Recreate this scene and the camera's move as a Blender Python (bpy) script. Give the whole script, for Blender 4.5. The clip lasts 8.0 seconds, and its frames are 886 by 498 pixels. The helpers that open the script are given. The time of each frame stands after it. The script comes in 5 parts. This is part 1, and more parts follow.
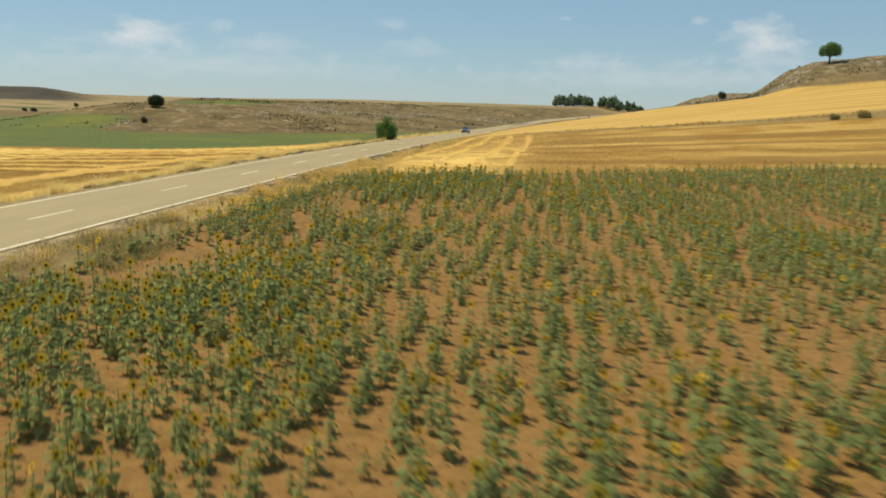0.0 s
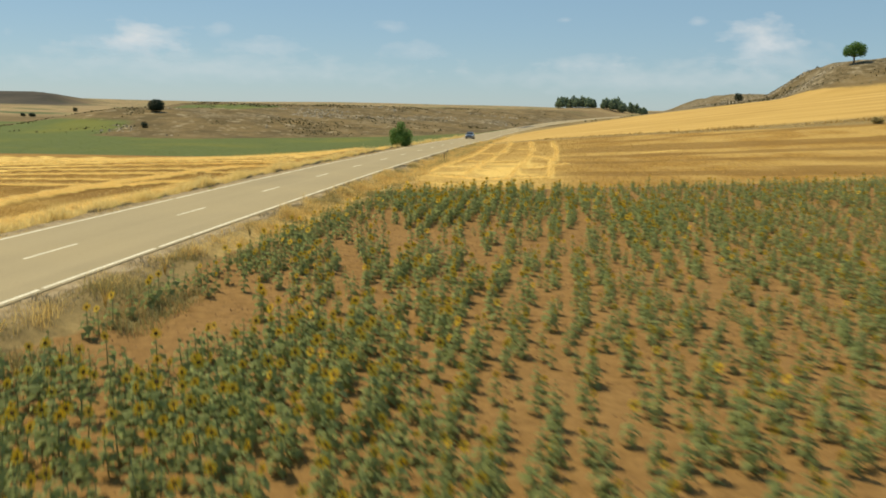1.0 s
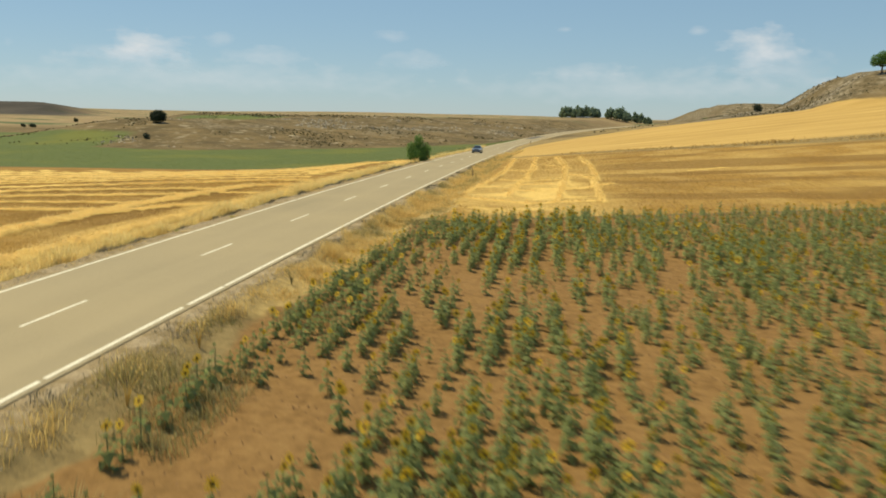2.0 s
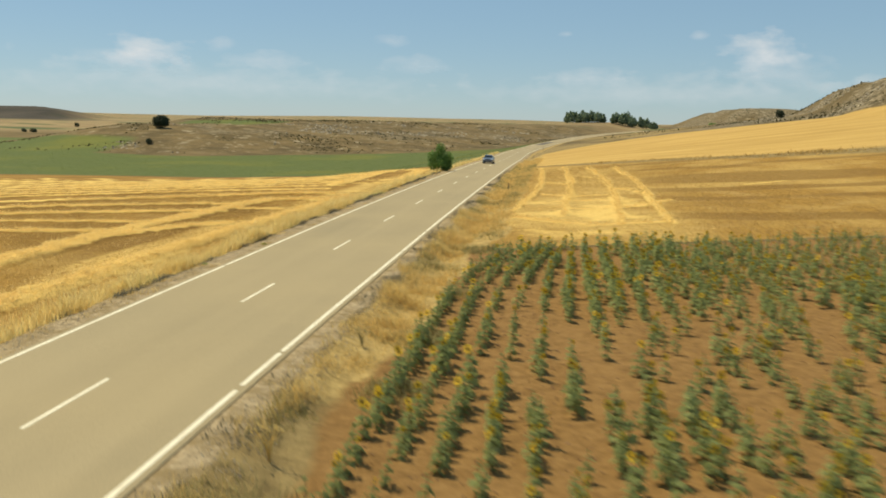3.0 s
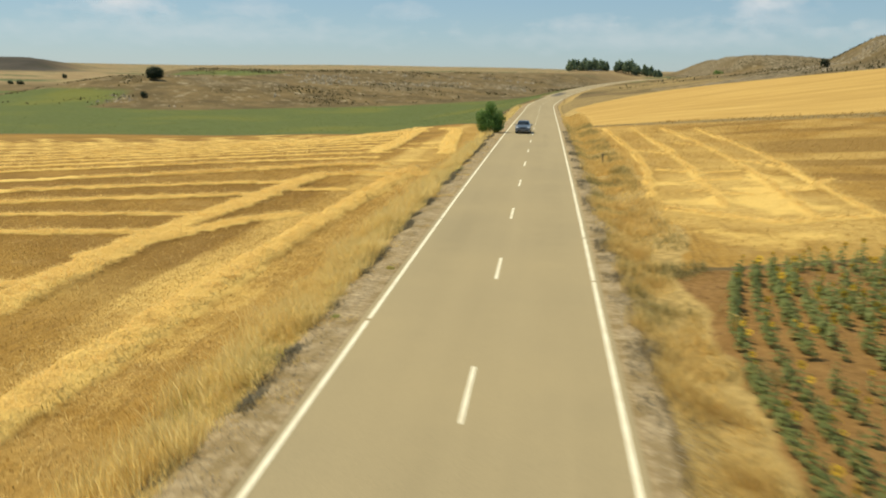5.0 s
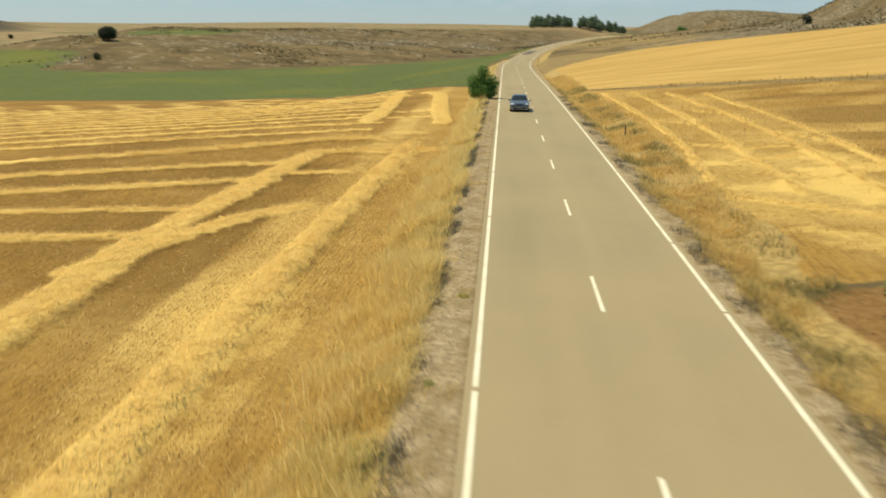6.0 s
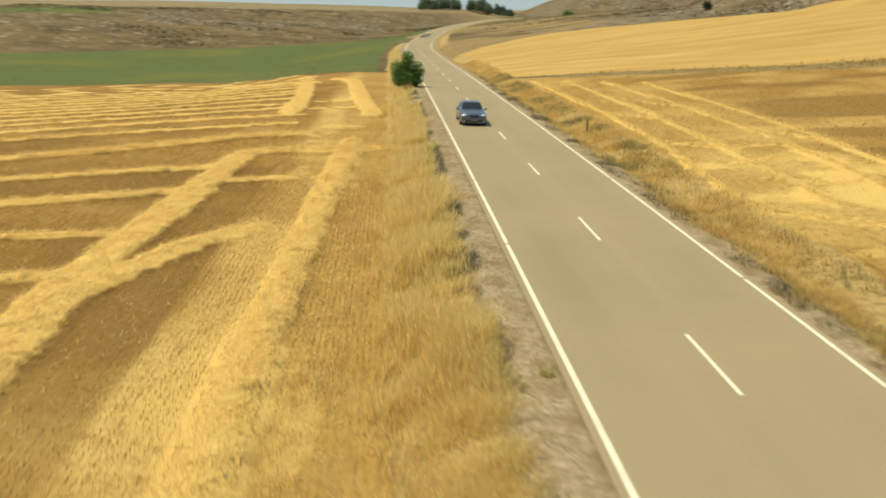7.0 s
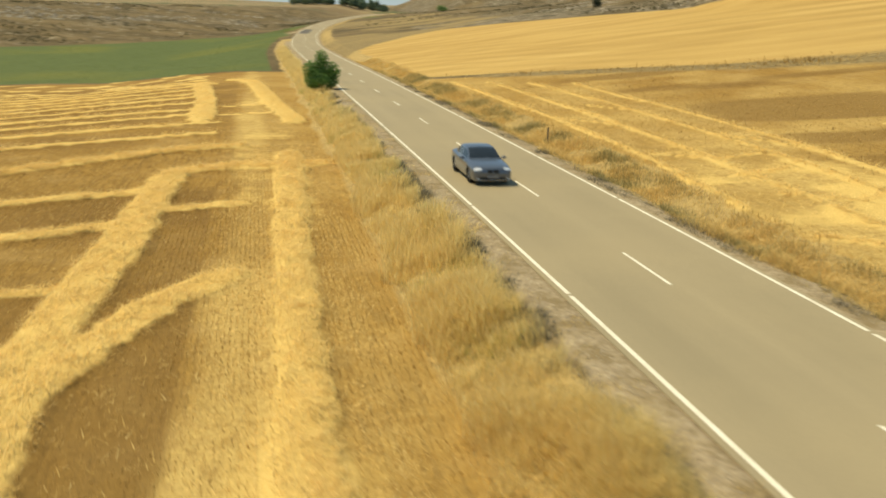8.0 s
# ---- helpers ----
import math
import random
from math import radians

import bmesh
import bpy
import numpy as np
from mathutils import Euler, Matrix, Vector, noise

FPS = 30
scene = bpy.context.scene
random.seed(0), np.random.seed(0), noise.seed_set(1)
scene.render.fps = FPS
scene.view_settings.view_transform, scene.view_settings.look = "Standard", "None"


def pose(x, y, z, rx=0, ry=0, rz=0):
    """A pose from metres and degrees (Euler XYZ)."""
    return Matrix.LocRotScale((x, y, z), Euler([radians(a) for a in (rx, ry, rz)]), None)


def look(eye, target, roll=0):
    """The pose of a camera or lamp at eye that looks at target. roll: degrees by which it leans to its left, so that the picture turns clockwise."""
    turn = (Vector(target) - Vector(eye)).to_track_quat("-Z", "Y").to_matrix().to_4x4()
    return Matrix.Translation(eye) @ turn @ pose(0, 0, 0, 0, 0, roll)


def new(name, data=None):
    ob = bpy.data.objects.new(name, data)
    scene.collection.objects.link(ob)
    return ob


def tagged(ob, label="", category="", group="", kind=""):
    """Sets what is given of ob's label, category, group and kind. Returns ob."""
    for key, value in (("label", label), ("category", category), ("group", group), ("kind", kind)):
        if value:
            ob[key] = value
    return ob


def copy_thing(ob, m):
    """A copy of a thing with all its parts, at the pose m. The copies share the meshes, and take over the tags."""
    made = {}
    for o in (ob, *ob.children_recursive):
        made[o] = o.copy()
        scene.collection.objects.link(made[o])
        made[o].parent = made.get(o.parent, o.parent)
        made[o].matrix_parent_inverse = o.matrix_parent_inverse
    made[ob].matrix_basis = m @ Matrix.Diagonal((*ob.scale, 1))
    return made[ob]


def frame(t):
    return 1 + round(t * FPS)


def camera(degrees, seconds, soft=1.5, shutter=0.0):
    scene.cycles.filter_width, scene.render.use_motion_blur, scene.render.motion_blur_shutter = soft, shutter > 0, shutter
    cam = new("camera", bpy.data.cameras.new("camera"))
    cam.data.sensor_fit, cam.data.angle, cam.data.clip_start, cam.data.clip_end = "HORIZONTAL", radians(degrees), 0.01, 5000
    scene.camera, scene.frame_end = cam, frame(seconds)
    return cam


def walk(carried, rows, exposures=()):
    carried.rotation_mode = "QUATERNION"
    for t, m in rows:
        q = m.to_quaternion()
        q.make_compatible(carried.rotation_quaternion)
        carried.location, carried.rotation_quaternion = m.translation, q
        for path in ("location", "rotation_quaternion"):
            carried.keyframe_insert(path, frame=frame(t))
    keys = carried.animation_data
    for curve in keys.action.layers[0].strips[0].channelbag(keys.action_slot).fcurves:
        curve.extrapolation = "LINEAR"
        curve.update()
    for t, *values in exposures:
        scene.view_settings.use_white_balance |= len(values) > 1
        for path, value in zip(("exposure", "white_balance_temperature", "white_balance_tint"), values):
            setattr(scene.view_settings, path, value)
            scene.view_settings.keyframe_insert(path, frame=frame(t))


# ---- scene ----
cam = camera(53.13, 8.0, soft=1.7, shutter=0.8)
# seconds, place, then heading, tilt and roll in degrees
ROWS = [
    (0, 21.312, 3.930, 5.006, 7.300, -9.226, -1.484),
    (0.5, 19.548, 6.840, 5.114, 7.240, -9.153, -1.306),
    (1, 17.807, 9.775, 5.337, 7.211, -9.089, -1.164),
    (1.5, 16.001, 12.677, 5.554, 7.189, -8.798, -1.083),
    (3, 10.273, 21.835, 6.125, 7.219, -8.222, -1.115),
    (3.5, 8.111, 24.623, 6.236, 7.223, -8.298, -1.381),
    (4, 5.889, 27.490, 6.451, 7.119, -8.865, -1.064),
    (4.5, 3.733, 30.475, 6.600, 6.893, -9.939, -0.972),
    (5, 1.466, 33.530, 6.857, 6.592, -11.475, -0.779),
    (6.5, -4.957, 42.953, 7.425, 0.804, -14.878, -0.632),
    (7, -7.199, 46.289, 7.421, -3.410, -15.140, -1.145),
    (7.5, -9.307, 49.393, 7.385, -7.368, -15.086, -1.420),
    (8, -11.515, 52.564, 7.490, -11.665, -15.261, -1.434),
]
walk(cam, [(t, pose(x, y, z, 90 + pitch, roll, yaw)) for t, x, y, z, yaw, pitch, roll in ROWS])

# ---- sky, sun, exposure ----
SUN_ELEVATION, SUN_AZIMUTH = 62.0, -66.0  # azimuth: degrees from +y towards +x
world = bpy.data.worlds.new("summer sky")
scene.world = world
world.use_nodes = True
wn = world.node_tree.nodes
sky = wn.new("ShaderNodeTexSky")
sky.sky_type, sky.sun_disc = "NISHITA", False
sky.sun_elevation, sky.sun_rotation = radians(SUN_ELEVATION), radians(SUN_AZIMUTH)
sky.altitude, sky.air_density, sky.dust_density, sky.ozone_density = 900, 1.0, 0.15, 4.0
wn["Background"].inputs["Strength"].default_value = 0.037
world.node_tree.links.new(sky.outputs["Color"], wn["Background"].inputs["Color"])
# summer haze evens out the clear sky's gradient
haze_glow, both = wn.new("ShaderNodeBackground"), wn.new("ShaderNodeAddShader")
haze_glow.inputs["Color"].default_value = (0.132, 0.212, 0.258, 1)
world.node_tree.links.new(wn["Background"].outputs[0], both.inputs[0])
world.node_tree.links.new(haze_glow.outputs[0], both.inputs[1])
world.node_tree.links.new(both.outputs[0], wn["World Output"].inputs["Surface"])
sun_data = bpy.data.lights.new("sun", "SUN")
sun_data.energy, sun_data.angle, sun_data.color = 4.2, radians(0.6), (1.0, 0.865, 0.56)
sun = new("sun", sun_data)
az, el = radians(SUN_AZIMUTH), radians(SUN_ELEVATION)
to_sun = Vector((math.sin(az) * math.cos(el), math.cos(az) * math.cos(el), math.sin(el)))
sun.matrix_world = look(to_sun * 300, (0, 0, 0))
scene.view_settings.exposure = 0.2


# ---- materials ----
class Mat:
    """A small builder of node materials."""

    def __init__(self, name):
        self.m = bpy.data.materials.new(name)
        self.m.use_nodes = True
        self.t = self.m.node_tree
        self.bsdf = self.t.nodes["Principled BSDF"]
        self.co = self.t.nodes.new("ShaderNodeTexCoord").outputs["Object"]

    def put(self, socket, v):
        if isinstance(v, bpy.types.NodeSocket):
            self.t.links.new(v, socket)
        elif isinstance(v, (tuple, list)) and len(v) == 3 and socket.type == "RGBA":
            socket.default_value = (*v, 1)
        else:
            socket.default_value = v

    def node(self, kind, **ins):
        n = self.t.nodes.new(kind)
        for k, v in ins.items():
            self.put(n.inputs[k.replace("_", " ")], v)
        return n

    def scaled(self, sx, sy, sz, turn=0.0):
        n = self.node("ShaderNodeMapping", Vector=self.co, Scale=(sx, sy, sz), Rotation=(0, 0, turn))
        return n.outputs[0]

    def noise(self, scale, detail=4.0, rough=0.55, co=None):
        return self.node("ShaderNodeTexNoise", Vector=co or self.co, Scale=scale, Detail=detail, Roughness=rough).outputs["Fac"]

    def attr(self, name):
        n = self.t.nodes.new("ShaderNodeAttribute")
        n.attribute_name = name
        return n.outputs["Fac"]

    def ramp(self, fac, stops):
        n = self.node("ShaderNodeValToRGB", Fac=fac)
        e = n.color_ramp.elements
        while len(e) < len(stops):
            e.new(0.5)
        for el_, (p, c) in zip(e, stops):
            el_.position, el_.color = p, (*c, 1) if isinstance(c, tuple) else (c, c, c, 1)
        return n.outputs["Color"]

    def mix(self, fac, a, b, blend="MIX"):
        n = self.t.nodes.new("ShaderNodeMix")
        n.data_type, n.blend_type = "RGBA", blend
        self.put(n.inputs[0], fac), self.put(n.inputs[6], a), self.put(n.inputs[7], b)
        return n.outputs[2]

    def math(self, op, a, b=0.0, clamp=False):
        n = self.t.nodes.new("ShaderNodeMath")
        n.operation, n.use_clamp = op, clamp
        self.put(n.inputs[0], a), self.put(n.inputs[1], b)
        return n.outputs[0]

    def step(self, v, lo, hi):
        n = self.node("ShaderNodeMapRange", Value=v)
        n.inputs["From Min"].default_value, n.inputs["From Max"].default_value = lo, hi
        return n.outputs[0]

    def island(self):
        return self.t.nodes.new("ShaderNodeNewGeometry").outputs["Random Per Island"]

    def done(self, colour, rough=0.9, bump=None, dist=0.02, strength=0.6, metal=0.0, spec=0.3, **more):
        self.put(self.bsdf.inputs["Base Color"], colour)
        self.put(self.bsdf.inputs["Roughness"], rough)
        self.put(self.bsdf.inputs["Metallic"], metal)
        self.put(self.bsdf.inputs["Specular IOR Level"], spec)
        for k, v in more.items():
            self.put(self.bsdf.inputs[k.replace("_", " ")], v)
        if bump is not None:
            b = self.node("ShaderNodeBump", Height=bump, Distance=dist, Strength=strength)
            self.t.links.new(b.outputs[0], self.bsdf.inputs["Normal"])
        return self.m


def asphalt_material():
    m = Mat("sun-bleached asphalt")
    along = m.scaled(1.0, 0.035, 1.0)
    tracks = m.noise(0.55, 3, 0.5, along)
    fine = m.noise(38, 3, 0.7)
    patch = m.noise(0.12, 4, 0.6)
    c = m.ramp(tracks, [(0.3, (0.278, 0.228, 0.138)), (0.7, (0.358, 0.292, 0.178))])
    c = m.mix(m.step(patch, 0.35, 0.75), c, (0.360, 0.290, 0.170))
    c = m.mix(m.step(fine, 0.45, 0.8), c, (0.22, 0.185, 0.11))
    return m.done(c, 0.85, fine, 0.006, 0.4, spec=0.25)


def paint_material():
    m = Mat("worn white road paint")
    wear = m.noise(9, 5, 0.7)
    c = m.ramp(m.noise(1.2, 3), [(0.3, (0.66, 0.60, 0.46)), (0.7, (0.80, 0.76, 0.62))])
    c = m.mix(m.step(wear, 0.62, 0.72), c, (0.34, 0.28, 0.18))
    return m.done(c, 0.7, wear, 0.003, 0.3)


def tar_material():
    m = Mat("dark tar repair")
    return m.done(m.ramp(m.noise(3, 4), [(0.3, (0.075, 0.068, 0.055)), (0.7, (0.14, 0.12, 0.09))]), 0.8)


def ground_material():
    """All soils and crops of the ground sheet, chosen by its zone attributes."""
    m = Mat("fields and verges")
    wob = m.math("SUBTRACT", m.noise(0.9, 5, 0.65), 0.5)
    fine = m.noise(6.0, 5, 0.7)
    grit = m.noise(30, 3, 0.7)
    broad = m.noise(0.045, 4, 0.6)
    mid = m.noise(0.35, 5, 0.6)

    def edge(name, soft=0.18, gain=0.9):
        v = m.math("ADD", m.attr(name), m.math("MULTIPLY", wob, gain))
        return m.step(v, 0.5 - soft, 0.5 + soft)

    # dry hill scrub, the base of the sheet
    rocks = m.noise(0.16, 6, 0.72, m.scaled(1.0, 1.0, 3.5))
    scrub = m.ramp(m.noise(0.05, 8, 0.72), [(0.25, (0.060, 0.048, 0.024)), (0.45, (0.122, 0.090, 0.044)), (0.62, (0.198, 0.142, 0.068)), (0.8, (0.095, 0.090, 0.038))])
    scrub = m.mix(m.math("MULTIPLY", m.step(rocks, 0.56, 0.66), m.attr("stony")), scrub, (0.34, 0.285, 0.195))
    c = m.mix(m.step(m.noise(0.9, 4, 0.7), 0.56, 0.7), scrub, (0.085, 0.075, 0.032))
    # far cereal fields
    far = m.ramp(m.noise(0.009, 4, 0.55, m.scaled(1.0, 2.6, 1.0)), [(0.40, (0.090, 0.112, 0.050)), (0.46, (0.31, 0.235, 0.125)), (0.58, (0.22, 0.155, 0.085)), (0.68, (0.36, 0.28, 0.16))])
    c = m.mix(m.attr("distance"), c, far)
    c = m.mix(m.attr("mesa"), c, m.ramp(m.noise(0.02, 5, 0.7), [(0.3, (0.042, 0.039, 0.034)), (0.7, (0.085, 0.073, 0.060))]))
    # broken limestone with scrub between
    crag = m.ramp(m.noise(0.42, 6, 0.75, m.scaled(1.0, 1.0, 2.5)), [(0.36, (0.045, 0.040, 0.022)), (0.46, (0.115, 0.092, 0.054)), (0.54, (0.205, 0.165, 0.105)), (0.64, (0.400, 0.345, 0.250))])
    c = m.mix(edge("crag", 0.25, 0.5), c, crag)
    # green crop
    green = m.ramp(m.noise(0.5, 5, 0.65), [(0.3, (0.088, 0.112, 0.036)), (0.6, (0.108, 0.134, 0.044)), (0.85, (0.130, 0.152, 0.050))])
    green = m.mix(m.math("MULTIPLY", m.step(m.noise(0.022, 3), 0.50, 0.66), 0.6), green, (0.165, 0.165, 0.035))
    c = m.mix(edge("green", 0.1, 0.35), c, green)
    # golden stubble
    drill = m.noise(2.2, 4, 0.6, m.scaled(3.0, 0.25, 1.0))
    stub = m.ramp(fine, [(0.25, (0.225, 0.128, 0.028)), (0.55, (0.350, 0.205, 0.048)), (0.8, (0.46, 0.290, 0.080))])
    stub = m.mix(m.math("MULTIPLY", m.step(drill, 0.45, 0.64), 0.6), stub, (0.150, 0.083, 0.022))
    stub = m.mix(m.math("MULTIPLY", m.step(mid, 0.5, 0.8), 0.8), stub, m.ramp(fine, [(0.3, (0.36, 0.235, 0.082)), (0.8, (0.53, 0.365, 0.145))]))
    chaff = m.ramp(m.noise(9, 5, 0.75), [(0.3, (0.41, 0.270, 0.086)), (0.55, (0.61, 0.430, 0.146)), (0.8, (0.76, 0.56, 0.215))])
    stub = m.mix(m.math("MULTIPLY", m.attr("chaff"), m.step(m.noise(2.4, 5, 0.7), 0.25, 0.52)), stub, chaff)
    stub = m.mix(m.math("MULTIPLY", m.attr("stripes"), 0.7), stub, m.ramp(fine, [(0.3, (0.145, 0.080, 0.020)), (0.8, (0.27, 0.158, 0.044))]))
    c = m.mix(edge("stubble", 0.12, 0.3), c, stub)
    upper = m.ramp(m.noise(0.12, 5, 0.6, m.scaled(0.22, 1.6, 1.0, 0.10)), [(0.28, (0.36, 0.220, 0.062)), (0.5, (0.50, 0.330, 0.105)), (0.75, (0.62, 0.430, 0.155))])
    upper = m.mix(0.45, upper, m.ramp(fine, [(0.3, (0.38, 0.24, 0.070)), (0.8, (0.62, 0.425, 0.150))]))
    upper = m.mix(m.math("MULTIPLY", m.attr("bands"), 0.42), upper, (0.30, 0.185, 0.052))
    c = m.mix(edge("upland", 0.12, 0.3), c, upper)
    # straw left by the harvester
    straw = m.ramp(m.noise(14, 4, 0.75), [(0.25, (0.50, 0.325, 0.090)), (0.5, (0.68, 0.475, 0.150)), (0.8, (0.82, 0.62, 0.25))])
    c = m.mix(edge("straw", 0.2, 0.8), c, straw)
    # ploughed soil under the sunflowers
    soil = m.ramp(m.noise(3.2, 6, 0.7), [(0.25, (0.135, 0.074, 0.025)), (0.5, (0.240, 0.138, 0.050)), (0.8, (0.335, 0.205, 0.080))])
    soil = m.mix(m.math("MULTIPLY", m.step(mid, 0.5, 0.72), 0.6), soil, (0.28, 0.165, 0.062))
    c = m.mix(edge("soil", 0.12, 0.6), c, soil)
    # dry grass and gravel of the verges
    verge = m.ramp(m.noise(2.6, 6, 0.7), [(0.25, (0.200, 0.145, 0.062)), (0.5, (0.40, 0.285, 0.112)), (0.8, (0.58, 0.425, 0.175))])
    c = m.mix(edge("verge", 0.2, 0.7), c, verge)
    drab = m.ramp(m.noise(1.3, 6, 0.72), [(0.28, (0.130, 0.098, 0.045)), (0.5, (0.245, 0.180, 0.080)), (0.75, (0.365, 0.275, 0.125))])
    c = m.mix(edge("rough", 0.25, 0.5), c, drab)
    gravel = m.ramp(m.noise(7.5, 5, 0.75), [(0.28, (0.165, 0.125, 0.078)), (0.5, (0.37, 0.290, 0.180)), (0.75, (0.56, 0.460, 0.310))])
    gravel = m.mix(m.step(m.noise(1.1, 5, 0.7), 0.44, 0.60), gravel, (0.255, 0.190, 0.098))
    c = m.mix(edge("gravel", 0.2, 0.7), c, gravel)
    h = m.math("ADD", fine, m.math("MULTIPLY", grit, 0.45))
    return m.done(c, 0.95, h, 0.07, 0.8, spec=0.12)


def plain(name, lo, hi, scale=8.0, rough=0.6, metal=0.0, spec=0.3, bump=0.0, by="noise", **more):
    m = Mat(name)
    f = m.noise(scale, 4, 0.6) if by == "noise" else m.island()
    return m.done(m.ramp(f, [(0.2 if by == "noise" else 0.0, lo), (0.8 if by == "noise" else 1.0, hi)]), rough,
                  m.noise(scale * 3, 3) if bump else None, bump or 0.01, 0.5, metal, spec, **more)


def leafy(name, lo, mid, hi, thin=0.35):
    m = Mat(name)
    c = m.ramp(m.island(), [(0.0, lo), (0.5, mid), (1.0, hi)])
    c = m.mix(m.math("MULTIPLY", m.step(m.noise(1.3, 3), 0.4, 0.7), 0.5), c, mid)
    out = m.t.nodes["Material Output"]
    m.done(c, 0.6, spec=0.25)
    tr = m.node("ShaderNodeBsdfTranslucent", Color=c)
    mx = m.node("ShaderNodeMixShader", Fac=thin)
    m.t.links.new(m.bsdf.outputs[0], mx.inputs[1])
    m.t.links.new(tr.outputs[0], mx.inputs[2])
    m.t.links.new(mx.outputs[0], out.inputs["Surface"])
    return m.m


GROUND = ground_material()
ASPHALT, PAINT, TAR = asphalt_material(), paint_material(), tar_material()
LEAF = leafy("sunflower leaf", (0.205, 0.248, 0.092), (0.292, 0.342, 0.134), (0.385, 0.432, 0.184), 0.6)
STALK = plain("sunflower stalk", (0.16, 0.19, 0.08), (0.25, 0.27, 0.13), 12)
PETAL = leafy("sunflower petal", (0.58, 0.33, 0.010), (0.70, 0.43, 0.015), (0.78, 0.52, 0.03), 0.25)
DISC = plain("sunflower disc", (0.035, 0.020, 0.008), (0.13, 0.070, 0.018), 40, 0.9)
STRAW = leafy("loose straw", (0.56, 0.375, 0.11), (0.75, 0.535, 0.18), (0.88, 0.69, 0.30), 0.35)
STUB = leafy("cereal stubble", (0.27, 0.160, 0.042), (0.47, 0.295, 0.085), (0.72, 0.50, 0.180), 0.35)
DRY = leafy("dry grass", (0.60, 0.455, 0.165), (0.79, 0.62, 0.255), (0.91, 0.77, 0.385), 0.6)
TAWNY = leafy("tawny dry grass", (0.48, 0.325, 0.105), (0.70, 0.505, 0.180), (0.86, 0.67, 0.29), 0.5)
WEED = leafy("roadside weed", (0.22, 0.185, 0.075), (0.33, 0.285, 0.115), (0.46, 0.38, 0.165), 0.45)
OLIVE = leafy("olive weed", (0.36, 0.33, 0.105), (0.52, 0.465, 0.155), (0.66, 0.565, 0.215), 0.55)
DARK_WEED = leafy("grey thistle", (0.125, 0.112, 0.075), (0.195, 0.172, 0.118), (0.285, 0.25, 0.175), 0.35)
TREE_LEAF = leafy("tree leaf", (0.075, 0.150, 0.036), (0.135, 0.250, 0.062), (0.205, 0.340, 0.090), 0.5)
OAK_LEAF = leafy("holm oak leaf", (0.014, 0.024, 0.012), (0.028, 0.044, 0.020), (0.05, 0.07, 0.032), 0.15)
PINE_LEAF = leafy("pine needle", (0.13, 0.18, 0.115), (0.20, 0.265, 0.165), (0.28, 0.345, 0.21), 0.5)
BARK = plain("bark", (0.055, 0.040, 0.028), (0.13, 0.10, 0.072), 9, 0.9, bump=0.02)
STONES = plain("loose stone", (0.24, 0.19, 0.13), (0.52, 0.45, 0.33), 0, 0.9, by="island")
CRAG_STONE = plain("weathered limestone", (0.15, 0.125, 0.085), (0.40, 0.345, 0.255), 0, 0.9, by="island")
CLOD = plain("soil clod", (0.13, 0.070, 0.034), (0.29, 0.175, 0.09), 0, 0.95, by="island")
SCRUB = leafy("dark thorn scrub", (0.060, 0.058, 0.026), (0.105, 0.092, 0.042), (0.165, 0.135, 0.066), 0.3)
GREENERY = leafy("verge greenery", (0.24, 0.29, 0.09), (0.34, 0.39, 0.12), (0.46, 0.48, 0.17), 0.5)
POST = plain("weathered post", (0.10, 0.075, 0.05), (0.20, 0.16, 0.11), 14, 0.85)


# ---- lie of the land ----
def smooth(v):
    v = np.clip(v, 0.0, 1.0)
    return v * v * (3 - 2 * v)


def eased(at, values, width):
    """A table over y from -400 to 5000 m, with its corners rounded."""
    ys = np.arange(-400, 5001, 2.0)
    v = np.interp(ys, at, values)
    k = int(width / 2) | 1
    pad = np.concatenate([np.full(k, v[0]), v, np.full(k, v[-1])])
    return np.convolve(pad, np.ones(k) / k, "same")[k:-k]


TABLE_Y = np.arange(-400, 5001, 2.0)
ROAD_X = eased([-400, 262, 300, 340, 380, 430, 480, 530, 590, 650, 720, 800, 1000], [0, 0, 1.6, 4.4, 8.2, 14.5, 22.5, 32.0, 45.0, 61.0, 82.0, 112.0, 200.0], 30)
ROAD_Z = eased([-400, -40, 0, 40, 80, 120, 150, 171, 196, 220, 281, 330, 400, 500, 600, 680, 760, 1000], [-2.0, -0.85, -0.31, -0.03, -0.03, -0.31, -0.62, -0.86, -1.30, -1.60, -2.05, -2.05, -1.60, -0.60, 0.50, 1.50, 1.6, -2.0], 24)


def road_x(y):
    return np.interp(y, TABLE_Y, ROAD_X)


def road_z(y):
    return np.interp(y, TABLE_Y, ROAD_Z)


rng = np.random.default_rng(7)
LATTICE = rng.random((256, 256))


def value_noise(x, y, size):
    """Smooth noise in -1..1 with features of that many metres."""
    u, v = np.asarray(x) / size + 1000.3, np.asarray(y) / size + 1000.7
    i, j = np.floor(u).astype(int), np.floor(v).astype(int)
    a, b = smooth(u - i), smooth(v - j)
    g = lambda p, q: LATTICE[p % 256, q % 256]
    return 2 * ((g(i, j) * (1 - a) + g(i + 1, j) * a) * (1 - b) + (g(i, j + 1) * (1 - a) + g(i + 1, j + 1) * a) * b) - 1


def fractal(x, y, size, octaves=4):
    return sum(value_noise(x, y, size / 2 ** k) * 0.5 ** k for k in range(octaves))


